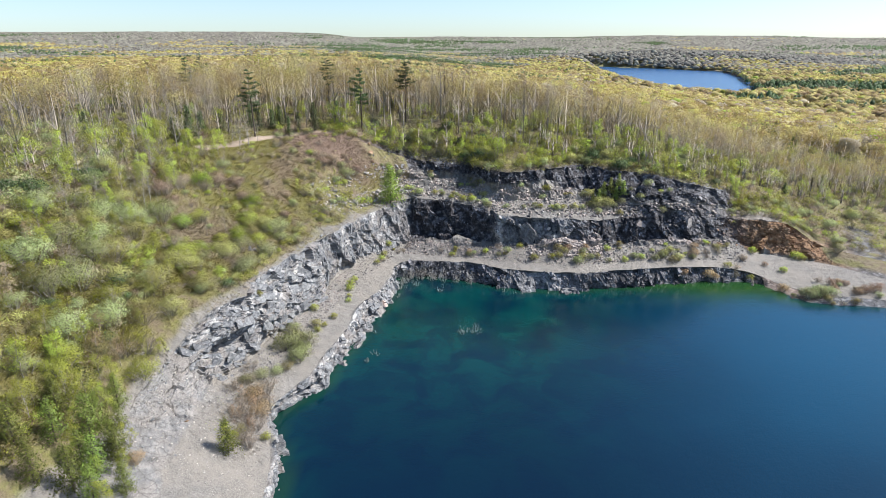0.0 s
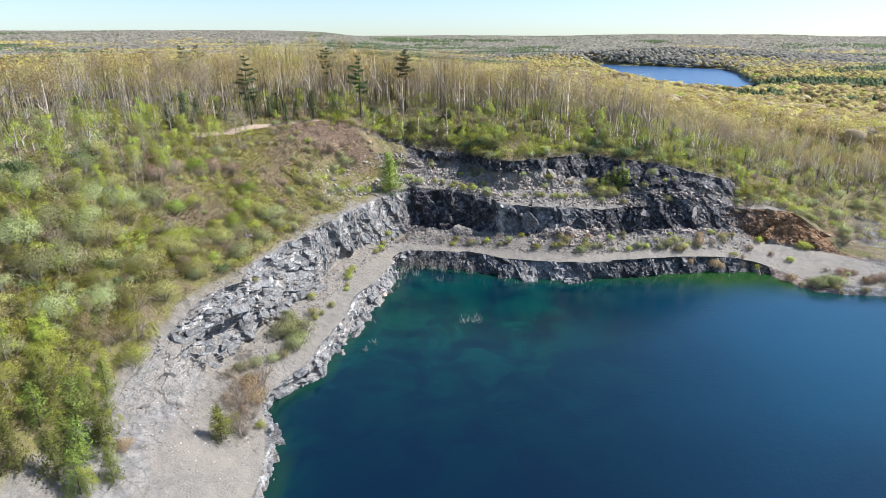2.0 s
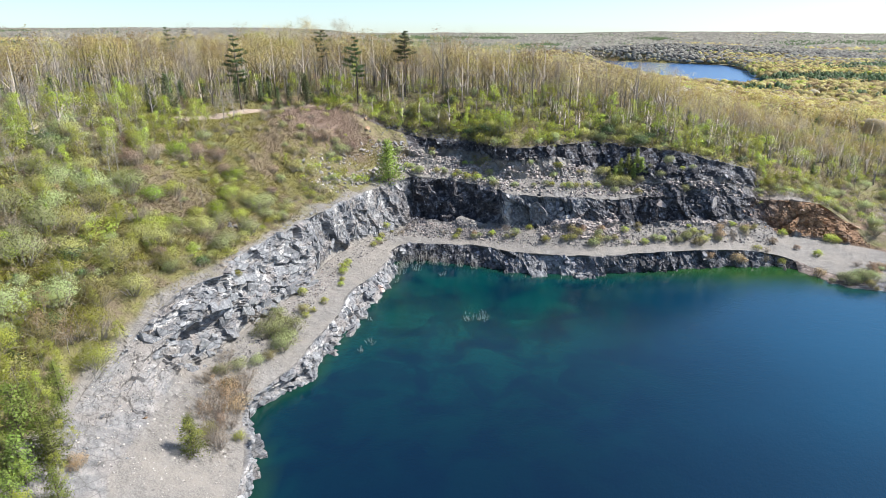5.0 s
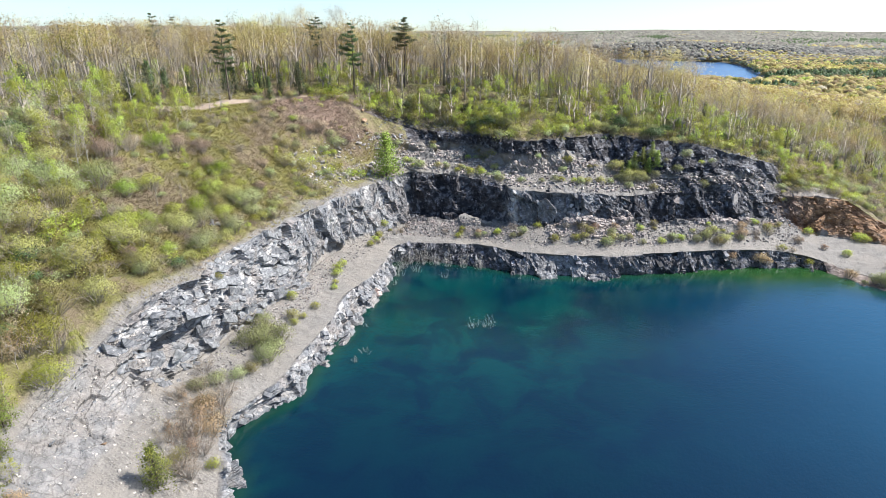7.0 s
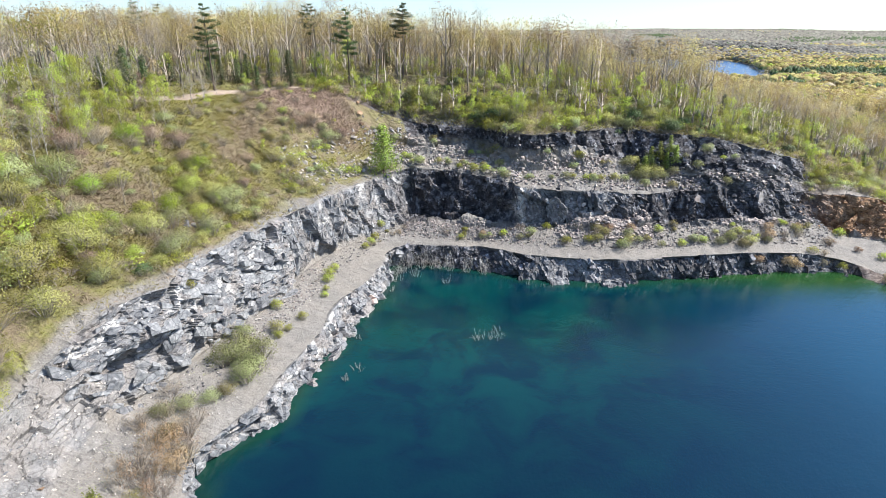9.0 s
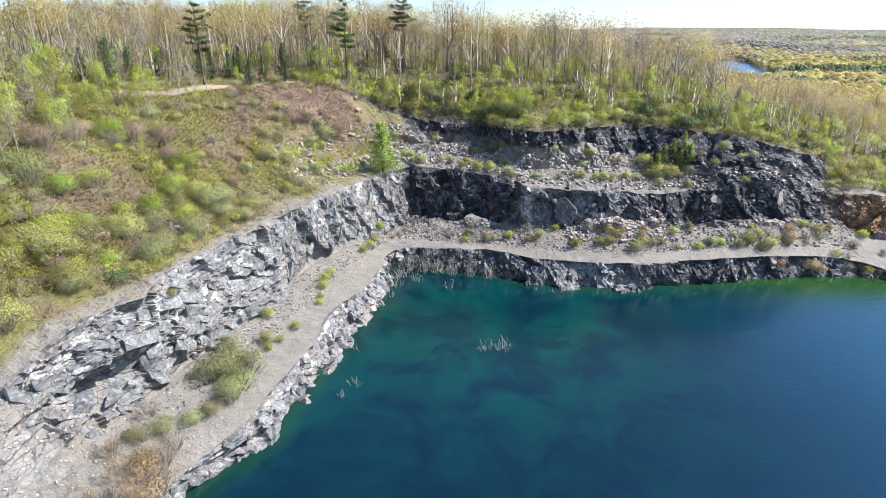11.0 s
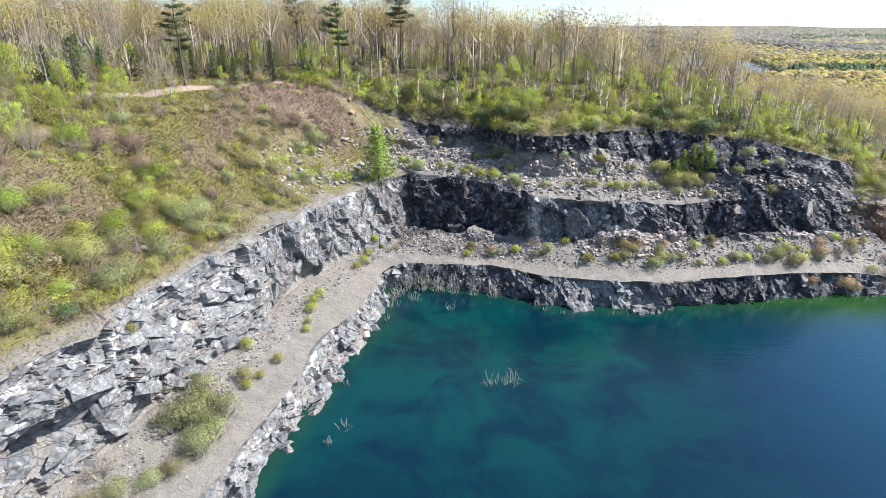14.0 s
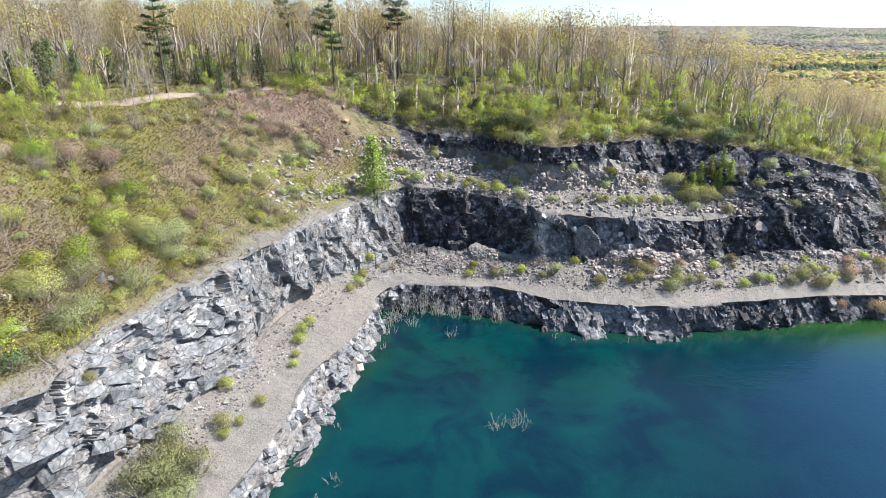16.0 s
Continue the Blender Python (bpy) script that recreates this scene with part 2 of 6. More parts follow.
def rock_material(name, a, b, c, low=0.62, high=1.25, cut=0.0):
    m, nt, bsdf = material(name)
    info = nt.nodes.new("ShaderNodeObjectInfo")
    geo = nt.nodes.new("ShaderNodeNewGeometry")
    col = ramp(nt, noise_tex(nt, 1.6, 5, 0.65), [(0.3, a), (0.5, b), (0.75, c)])
    rnd = math_node(nt, "FRACT", math_node(nt, "ADD", info.outputs["Random"], geo.outputs["Random Per Island"]))
    col = mix(nt, 1.0, col, ramp(nt, rnd, [(0, (low, low * 0.98, low * 0.98)), (0.6, (0.95, 0.93, 0.91)), (1, (high, high * 0.97, high * 0.92))]), "MULTIPLY")
    if cut:
        col = mix(nt, cut, col, joints(nt, 0.6, 0.06), "MULTIPLY")
    nt.links.new(col, bsdf.inputs["Base Color"])
    bsdf.inputs["Roughness"].default_value = 0.78
    bump(nt, bsdf, noise_tex(nt, 6.0, 5), 0.5, 0.08)
    return m


# one slate twice: sunlit colour for the side wall, shaded colour for far walls
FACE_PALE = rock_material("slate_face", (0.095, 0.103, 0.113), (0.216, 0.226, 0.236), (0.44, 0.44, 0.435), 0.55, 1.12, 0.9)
FACE_SHADED = rock_material("shaded_slate_face", (0.020, 0.020, 0.025), (0.062, 0.063, 0.073), (0.28, 0.28, 0.295), 0.35, 2.6, 0.7)
FACE_OCHRE = rock_material("rusty_face", (0.08, 0.045, 0.028), (0.22, 0.125, 0.07), (0.40, 0.26, 0.15), 0.62, 1.25, 0.7)
for face in (FACE_PALE, FACE_SHADED, FACE_OCHRE):
    face.node_tree.nodes["Principled BSDF"].inputs["Roughness"].default_value = 0.62
ROCK_BROWN = rock_material("brown_rubble", (0.16, 0.132, 0.118), (0.33, 0.285, 0.26), (0.52, 0.47, 0.43))
ROCK_PALE = rock_material("pale_boulder", (0.24, 0.22, 0.20), (0.40, 0.375, 0.345), (0.60, 0.575, 0.54))
ROCK_DARK = rock_material("dark_boulder", (0.07, 0.068, 0.072), (0.16, 0.155, 0.155), (0.34, 0.32, 0.30))
ROCK_OCHRE = rock_material("ochre_boulder", (0.17, 0.10, 0.06), (0.34, 0.22, 0.13), (0.50, 0.37, 0.25))
ROCK_PINK = rock_material("pink_slab", (0.30, 0.22, 0.19), (0.46, 0.36, 0.32), (0.58, 0.50, 0.46))


def water_material(name, deep, shallow, green):
    m, nt, bsdf = material(name)
    patch = ramp(nt, noise_tex(nt, 0.11, 4, 0.6, 0.6), [(0.38, (0.25, 0.25, 0.25)), (0.60, (1, 1, 1))])
    col = mix(nt, math_node(nt, "MULTIPLY", attribute(nt, "shallow"), patch), deep, shallow)
    # lighter blue towards the right: sky reflection painted into the water colour
    col = mix(nt, attribute(nt, "open"), col, (0.0030, 0.049, 0.098))
    col = mix(nt, attribute(nt, "green"), col, green)
    nt.links.new(col, bsdf.inputs["Base Color"])
    bsdf.inputs["Roughness"].default_value = 0.06
    bsdf.inputs["IOR"].default_value = 1.33
    h = math_node(nt, "ADD", noise_tex(nt, 2.2, 3, 0.6), math_node(nt, "MULTIPLY", noise_tex(nt, 0.5, 2), 1.2))
    bump(nt, bsdf, h, 0.22, 0.12)
    return m


WATER = water_material("quarry_water", (0.0004, 0.0095, 0.025), (0.0008, 0.037, 0.038), (0.016, 0.056, 0.016))
WATER_FAR = water_material("pond_water", (0.022, 0.085, 0.20), (0.022, 0.085, 0.20), (0.022, 0.085, 0.20))
WATER_FAR.node_tree.nodes["Principled BSDF"].inputs["Roughness"].default_value = 0.25

# ---- the quarry: feature lines from station to station round the pit ----
# each station: waterline, bench edge, foot of the wall, rim, back of the upper bench, top rim, hinterland
STATIONS = [
    ((-25, 40, 0), (-27, 40, 2.5), (-36, 42, 6), (-46, 42, 12), (-52, 42, 16), (-62, 44, 22), (-80, 45, 30)),
    ((-24.7, 69, 0), (-26, 68, 2.5), (-38, 68, 8), (-46, 67, 12), (-51, 67, 16), (-60, 70, 23), (-78, 72, 32)),
    ((-27, 80, 0), (-28.6, 80, 3), (-40, 80, 7.5), (-48, 79, 12), (-53, 79, 16), (-62, 82, 24), (-78, 84, 34)),
    ((-30, 89, 0), (-30.5, 88, 3), (-40, 90, 6.3), (-46, 87, 14), (-53, 88, 18), (-62, 92, 26), (-78, 95, 35)),
    ((-23.8, 98, 0), (-25.5, 99, 3.2), (-38, 99, 6), (-42.5, 96, 17.5), (-50, 98, 19.5), (-60, 102, 26), (-78, 105, 36)),
    ((-21.3, 108, 0), (-23.8, 108, 3.3), (-35.5, 110, 5.8), (-38.6, 107, 17.5), (-44, 109, 18.5), (-57, 114, 26), (-76, 119, 36)),
    ((-18.3, 119, 0), (-21.5, 119, 3.6), (-32, 119, 5.6), (-37, 118, 17.5), (-41, 119, 18.3), (-55, 124, 27), (-75, 130, 37)),
    ((-17.4, 126, 0), (-20.3, 127, 4), (-29, 128, 5.6), (-33, 129, 17.3), (-39, 131, 18.2), (-54, 137, 28), (-74, 145, 37.5)),
    ((-13.6, 135.5, 0), (-16.5, 136, 4.2), (-28.5, 138, 5.6), (-30.5, 138, 17.2), (-37, 143, 18.2), (-54, 152, 31), (-72, 160, 38)),
    ((-12.8, 145, 0), (-14, 145, 4.2), (-25.5, 147.5, 5.5), (-26, 150, 17), (-34, 155, 18.5), (-52, 165, 33), (-66, 174, 37)),
    ((-13, 153, 0), (-13.4, 151.5, 4.3), (-17.5, 160, 5.3), (-18, 168, 17), (-30, 167, 19.5), (-46, 178, 33.5), (-56, 190, 37.5)),
    ((-8.5, 155.3, 0), (-10, 157, 4.4), (-11, 166.5, 5.0), (-10.5, 177, 17.2), (-19, 180, 20), (-33, 188, 34.5), (-38, 205, 38)),
    ((-1, 154, 0), (-0.5, 156.5, 4.4), (-4.5, 165, 4.8), (-5, 175, 17.5), (-9, 183, 20), (-11, 191, 27), (-12, 205, 37.5)),
    ((7, 151.5, 0), (7, 155.5, 4.5), (6, 162.5, 5), (8, 170, 16.8), (8, 178, 19), (6, 186, 25.8), (8, 202, 36.5)),
    ((17, 146.5, 0), (15.5, 150.5, 4.5), (16, 160, 5.5), (17, 164, 16), (17, 171, 18), (13, 176, 25.8), (20, 200, 35)),
    ((31, 144.5, 0), (31, 146.8, 4.5), (33, 156, 6.5), (32, 161, 15.5), (32, 170, 18.5), (29, 176, 26.3), (34, 195, 34)),
    ((43, 146, 0), (43, 148, 4.5), (44, 156.5, 6.5), (44, 163, 15), (45, 171, 17.5), (44, 182, 26), (46, 200, 32)),
    ((57, 148, 0), (57, 150.3, 4.5), (58, 158, 7), (58, 164.5, 15.2), (58, 167, 18), (60, 174, 25.5), (63, 195, 29)),
    ((70, 149.8, 0), (69.5, 151.8, 4.3), (71, 159, 7), (72, 165, 15), (73, 167.5, 18), (75, 173, 22.5), (80, 192, 26)),
    ((85, 150.8, 0), (83, 153, 3), (86, 163, 5), (88, 171, 12.5), (90, 176, 13.5), (92, 181, 18), (97, 200, 22)),
    ((89.5, 144, 0), (92, 147, 1), (101, 162, 3.2), (102, 168, 12), (103, 175, 13), (104, 184, 15), (110, 205, 18)),
    ((90, 138.5, 0), (100, 141, 1), (113, 158, 2.2), (113, 164, 6), (116, 175, 8), (120, 190, 10), (128, 210, 12)),
    ((99, 136, 0), (108, 137.5, 1.3), (122, 147, 2), (130, 155, 3.5), (140, 168, 5), (148, 185, 7), (160, 205, 10)),
    ((112, 134.5, 0), (116, 136, 1.2), (130, 139, 2), (142, 146, 3), (152, 155, 4), (165, 170, 6), (185, 190, 9)),
    ((140, 124, 0), (144, 126, 1.2), (152, 129, 2), (164, 133, 3), (175, 137, 4), (190, 143, 6), (210, 152, 9)),
    ((160, 80, 0), (164, 80, 1.5), (172, 80, 3), (184, 80, 5), (195, 80, 7), (205, 80, 9), (225, 80, 12)),
    ((155, 10, 0), (158, 8, 1.5), (164, 4, 3), (172, -2, 5), (180, -8, 7), (190, -14, 9), (208, -26, 12)),
    ((100, -45, 0), (102, -49, 2), (105, -56, 4), (108, -64, 6), (112, -72, 9), (116, -82, 12), (124, -100, 15)),
    ((30, -60, 0), (30, -64, 2), (30, -71, 4), (30, -79, 7), (30, -88, 10), (30, -98, 14), (30, -116, 18)),
    ((-15, -30, 0), (-18, -33, 2.5), (-25, -38, 5), (-32, -43, 9), (-39, -48, 13), (-48, -55, 18), (-64, -66, 24)),
]
CENTRE = np.array([35.0, 80.0])
POND_LEVEL = -17.0


SHORE = ((400, 1690), (650, 1440), (600, 1250), (440, 830), (370, 800), (330, 900), (330, 1150), (360, 1450))


def in_pond(x, y, grow=0.0):
    """Below 1 inside the distant pond, by the distance from its shore."""
    x, y = np.atleast_1d(np.asarray(x, float)), np.atleast_1d(np.asarray(y, float))
    near, inside = np.full(x.shape, 1e9), np.zeros(x.shape, bool)
    for (ax, ay), (bx, by) in zip(SHORE, SHORE[1:] + SHORE[:1]):
        ex, ey = bx - ax, by - ay
        t = np.clip(((x - ax) * ex + (y - ay) * ey) / (ex * ex + ey * ey), 0, 1)
        near = np.minimum(near, np.hypot(x - ax - t * ex, y - ay - t * ey))
        inside ^= ((ay > y) != (by > y)) & (x < ex * (y - ay) / (ey if ey else 1e-9) + ax)
    return 1 + (np.where(inside, -near, near) - grow + 26 * (fbm2(x, y, 90, 3, 77) - 0.5)) / 60


def land(x, y):
    """Height of the wooded country round the pit."""
    x, y = np.atleast_1d(np.asarray(x, float)), np.atleast_1d(np.asarray(y, float))
    r = np.hypot(x, y - 80)
    h = 9 - 27 * smooth(120, 520, x + 0.25 * (y - 200)) * smooth(150, 420, r) + 29 * np.exp(-((x + 70) / 120) ** 2 - ((y - 190) / 120) ** 2)
    h = h + 15 * np.exp(-((x + 330) / 300) ** 2 - ((y - 420) / 380) ** 2)
    h = h + 14 * (fbm2(x, y, 420, 4, 5) - 0.5) * smooth(150, 500, r)
    h = h + 60 * np.clip(fbm2(x, y, 1500, 4, 9) - 0.36, 0, 1) * smooth(1300, 3200, r)
    h = h + 42 * smooth(2000, 4300, r)
    # the bank beyond the pond
    h = h + 26 * np.exp(-((x - 640) / 420) ** 2 - ((y - 1760) / 170) ** 2)
    k = smooth(0.9, 1.5, in_pond(x, y))
    return np.maximum(h, POND_LEVEL + 3) * k + (POND_LEVEL - 4) * (1 - k)


def catmull(pts, s):
    """Closed smooth curve through pts (n, k) at station numbers s."""
    n = len(pts)
    i = np.floor(s).astype(int)
    t = (s - i)[:, None]
    p0, p1, p2, p3 = (pts[(i + k) % n] for k in (-1, 0, 1, 2))
    m1, m2 = (p2 - p0) * 0.42, (p3 - p1) * 0.42
    return (2 * t ** 3 - 3 * t ** 2 + 1) * p1 + (t ** 3 - 2 * t ** 2 + t) * m1 + (-2 * t ** 3 + 3 * t ** 2) * p2 + (t ** 3 - t ** 2) * m2


ST = np.array(STATIONS, float)
NS = len(ST)


def column_params():
    """Station numbers of the sheet's columns: fine in the part of the pit that is seen."""
    out = []
    for i in range(NS):
        a, b = ST[i], ST[(i + 1) % NS]
        length = np.linalg.norm(b[2] - a[2])
        step = 0.27 if 1 <= i <= 19 else (0.7 if i in (0, 20, 21, 22) else 6.0)
        n = max(2, int(length / step))
        out.extend(i + np.arange(n) / n)
    return np.array(out)


SCOL = column_params()
LINES = [catmull(ST[:, k, :], SCOL) for k in range(7)]
NC = len(SCOL)


def ground_sheet():
    rows, kind, frac = [], [], []
    inward = LINES[0].copy()
    inward[:, :2] += (CENTRE - inward[:, :2]) * 0.22
    inward[:, 2] = -12
    shelf = LINES[0].copy()
    shelf[:, :2] += (CENTRE - shelf[:, :2]) * 0.03
    shelf[:, 2] = -2.0
    seq = [(inward, shelf, 2, 0), (shelf, LINES[0], 4, 0), (LINES[0], LINES[1], 18, 1), (LINES[1], LINES[2], 24, 2),
           (LINES[2], LINES[3], 62, 3), (LINES[3], LINES[4], 16, 4), (LINES[4], LINES[5], 38, 5), (LINES[5], LINES[6], 24, 6)]
    # heaps of fallen stone lean on the foot of the far walls; above them the rock stands steep
    back = smooth(10.5, 11.2, SCOL) * (1 - smooth(19.0, 19.8, SCOL))
    heap = {3: (0.13 + 0.24 * np.exp(-((SCOL - 15.3) / 0.55) ** 2) + 0.10 * np.exp(-((SCOL - 18.3) / 0.8) ** 2) + 0.05 * np.exp(-((SCOL - 11.9) / 0.7) ** 2),
                0.52 + 0.22 * np.exp(-((SCOL - 12.2) / 1.1) ** 2), 0.22),
            5: (0.50 - 0.34 * smooth(15.3, 16.4, SCOL), 0.84 - 0.56 * smooth(15.3, 16.4, SCOL), 0.42)}
    for a, b, n, k in seq:
        for j in range(n):
            up = across = np.full(NC, j / n)
            if k in heap:
                top, deep, knee = heap[k]
                back = smooth(10.5, 11.2, SCOL) if k == 3 else smooth(11.7, 12.5, SCOL)
                back = back * (1 - smooth(19.0, 19.8, SCOL))
                t = (j / n - knee) / (1 - knee)
                up = up + back * (np.where(t < 0, top * (t * (1 - knee) / knee + 1), top + (1 - top) * t) - up)
                across = across + back * (np.where(t < 0, deep * (t * (1 - knee) / knee + 1), deep + (1 - deep) * t) - across)
            rows.append(a + (b - a) * np.column_stack([across, across, up]))
            kind.append(k)
            frac.append(j / n)
    H = LINES[6]
    out = H[:, :2] - CENTRE
    out = out / np.linalg.norm(out, axis=1)[:, None]
    for d in (0, 4, 9, 15, 22, 30, 40, 52, 66, 84, 105, 130, 160, 200, 250, 310, 380, 460, 560, 620, 680, *range(730, 1700, 45), 1750, 1900, 2100, 2300, 2500, 2800, 3100, 3600, 4300, 4800):
        xy = H[:, :2] + out * d
        z = H[:, 2] + (land(xy[:, 0], xy[:, 1]) - H[:, 2]) * smooth(0, 70, np.full(NC, float(d)))
        rows.append(np.column_stack([xy, z]))
        kind.append(7)
        frac.append(min(1.0, d / 60))
    P = np.array(rows)
    starts = [next(i for i, k in enumerate(kind) if k == b) for b in range(8)]
    R = len(P)
    K = np.repeat(np.array(kind), NC).reshape(R, NC)
    F = np.repeat(np.array(frac), NC).reshape(R, NC)
    S = np.tile(SCOL, (R, 1))
    # how much of each band is bare rock
    near_left = smooth(2.6, 3.6, S)
    open_end = smooth(1.0, 1.9, S)
    tier = smooth(11.5, 12.3, S) * (1 - smooth(18.6, 19.6, S))
    flat_end = 1 - smooth(20.3, 21.2, S)
    rockiness = np.zeros((R, NC))
    rockiness = np.where(K <= 1, np.where(S > 19.5, 0.05, 1.0) * np.maximum(flat_end, 0.15), rockiness)
    rockiness = np.where(K == 2, 0.12 + 0.14 * (1 - near_left) * open_end, rockiness)
    rockiness = np.where(K == 3, (0.05 + 0.45 * open_end + 0.5 * near_left) * np.maximum(flat_end, 0.05), rockiness)
    massif = smooth(16.2, 16.8, S) * (1 - smooth(18.9, 19.4, S))
    rockiness = np.where(K == 4, 0.15 + 0.6 * massif, rockiness)
    rockiness = np.where(K == 5, np.maximum(0.12, 0.9 * tier), rockiness)
    rockiness = np.where(K >= 6, 0.06, rockiness)
    ends = np.where((K == 3) | (K == 5), np.minimum(1, np.minimum(F, 1 - F) * 9 + 0.25), 1.0)
    # normals of the smooth sheet
    du = np.roll(P, -1, 1) - np.roll(P, 1, 1)
    dv = np.gradient(P, axis=0)
    N = np.cross(du, dv)
    N /= np.linalg.norm(N, axis=2)[..., None] + 1e-9
    N = np.where(N[..., 2:3] < -0.2, -N, N)
    flatP = P.reshape(-1, 3)
    # broken rock: beds that lie flat in the side wall, leaning columns and planes in the far one
    b = np.zeros(R * NC)
    hard = np.nonzero((rockiness.ravel() > 0.13) & (S.ravel() < 21.2))[0]
    q = flatP[hard]
    q = q + (np.stack([vnoise(q / 3.0, 40 + k) for k in range(3)], 1) - 0.5) * 0.9
    bedded = S.ravel()[hard] + (vnoise(q / 5.0, 48) - 0.5) * 1.2 < 7.4
    lie = np.column_stack([q[:, 0], q[:, 1] + 0.15 * q[:, 2], q[:, 2] - 0.22 * q[:, 1] + 0.35 * q[:, 0]])
    stand = np.column_stack([q[:, 0] + 0.42 * q[:, 2], q[:, 1] + 0.2 * q[:, 2], q[:, 2] - 0.3 * q[:, 0]])
    for n, (flat_size, tall_size, flat_amp, tall_amp) in enumerate((((4.0, 6.5, 2.4), (5.0, 5.0, 9.0), 1.05, 1.35), ((1.7, 3.6, 0.95), (1.7, 1.7, 3.4), 0.5, 0.42), ((0.65, 1.3, 0.42), (0.7, 0.7, 1.1), 0.2, 0.17))):
        c = np.where(bedded[:, None], lie / np.array(flat_size), stand / np.array(tall_size))
        b[hard] += blocks(c, 1 + n) * np.where(bedded, flat_amp, tall_amp)
    b = b.reshape(R, NC)
    soft = ((fbm(flatP / 6.0, 4, 21) - 0.5) * 1.6 + (fbm(flatP / 1.2, 3, 25) - 0.5) * 0.45).reshape(R, NC)
    far_damp = np.where(K == 7, 0.5, 1.0)
    amp = rockiness * ends
    # buttresses and bays in the walls, carried on over the edge above them
    for band, above, reach in ((1, 2, 1.3), (3, 4, 3.4), (5, 6, 3.2)):
        rows_in = np.nonzero(np.array(kind) == band)[0]
        rows_up = np.nonzero(np.array(kind) == above)[0]
        mid = N[rows_in[len(rows_in) // 2]].copy()
        mid[:, 2] = 0
        mid /= np.linalg.norm(mid, axis=1)[:, None] + 1e-9
        seen = (1 - smooth(19.5, 21, SCOL)) * smooth(2.8, 4.2, SCOL) * (np.where(SCOL < 10.5, 0.6, 1.0) if band < 5 else smooth(10.8, 12, SCOL))
        for i in rows_in:
            w = smooth(0.0, 0.3, np.array([frac[i]]))[0]
            val = (fbm(P[i] / np.array([6.5, 6.5, 22.0]), 3, 90 + band) - 0.5) * 2
            P[i] += mid * (reach * w * seen * val)[:, None]
        edge = (fbm(rows[rows_up[0]] / np.array([6.5, 6.5, 22.0]), 3, 90 + band) - 0.5) * 2
        for i in rows_up:
            w = 1 - smooth(0.0, 0.5, np.array([frac[i]]))[0]
            P[i] += mid * (reach * w * seen * edge)[:, None]
    P = P + N * (amp * b)[..., None]
    # fallen stone spreads over the inner half of the far bench
    P[..., 2] += 1.5 * smooth(0.4, 1.0, F) * (K == 2) * (smooth(10.8, 11.6, S) * (1 - smooth(18.8, 19.6, S))) + 1.5 * (K == 3) * (1 - smooth(0.1, 0.3, F)) * (smooth(10.8, 11.6, S) * (1 - smooth(18.8, 19.6, S)))
    P[..., 2] += soft * (1 - rockiness) * np.where(K == 2, 0.45, 0.9) * far_damp
    # overhang of the little cave in the side wall
    cave = np.exp(-(((P[..., 1] - 96.5) / 3.0) ** 2 + ((P[..., 2] - 10.2) / 1.5) ** 2)) * (K == 3)
    P[..., 0] -= 4.2 * cave
    idx = np.arange(R * NC).reshape(R, NC)
    nxt = np.roll(idx, -1, 1)
    faces = np.stack([idx[:-1], nxt[:-1], nxt[1:], idx[1:]], -1).reshape(-1, 4)
    # surface masks
    x, y, z = P[..., 0].ravel(), P[..., 1].ravel(), P[..., 2].ravel()
    nz = (fbm2(x, y, 7, 4, 31)).reshape(R, NC)
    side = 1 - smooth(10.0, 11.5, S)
    # sunlit side wall and sunlit stretch of the far wall painted paler
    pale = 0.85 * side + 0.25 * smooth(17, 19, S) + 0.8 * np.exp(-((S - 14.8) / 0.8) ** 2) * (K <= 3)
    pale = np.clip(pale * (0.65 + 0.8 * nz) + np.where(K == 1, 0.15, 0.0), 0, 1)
    gravel = np.where(K == 2, 1.0, 0) + np.where(K == 4, 0.9 - 0.75 * massif, 0) + np.where((K == 3) & (S < 3.4), 0.45, 0) + np.where((K == 5) & (S > 10.6) & (S < 19), smooth(0.3, 0.1, F - 0.32 * smooth(11.0, 11.6, S) * smooth(16.2, 14.6, S) + (nz - 0.5) * 0.3), 0)
    talus = 0.08 + 0.11 * back[None]
    gravel = gravel + np.where(K == 3, smooth(0.06, -0.06, F - talus + (nz - 0.5) * 0.5), 0)
    gravel = np.where((S > 20.6) & (S < 24), np.where(K == 2, 1.0, gravel * 0.3), gravel)
    grass = np.where((K == 5) & (S < 11.9), smooth(-0.1, 0.05, F + (nz - 0.5) * 0.3), 0) + np.where(K >= 6, smooth(0.0, 0.25, F + (nz - 0.5) * 0.6) + (K == 7) + 1.0 * (S < 11.3), 0)
    grass = grass + np.where((K == 4) & (S < 11), smooth(0.15, 0.5, F + (nz - 0.5) * 0.9), 0) + np.where((K >= 4) & (S > 19.9), smooth(0.40, 0.5, nz), 0) + np.where((K == 3) & (S > 20.9), smooth(0.0, 0.3, F + (nz - 0.5)), 0)
    grass = grass + np.where((K == 5) & (S < 4.0), 0.7, 0) + np.where((K == 4) & (S < 3.6), 0.6 * smooth(0.2, 0.7, F + (nz - 0.5)), 0)
    brown = np.exp(-((P[..., 0] + 38) / 14) ** 2 - ((P[..., 1] - 186) / 9) ** 2) * 1.3
    path = np.zeros_like(brown)
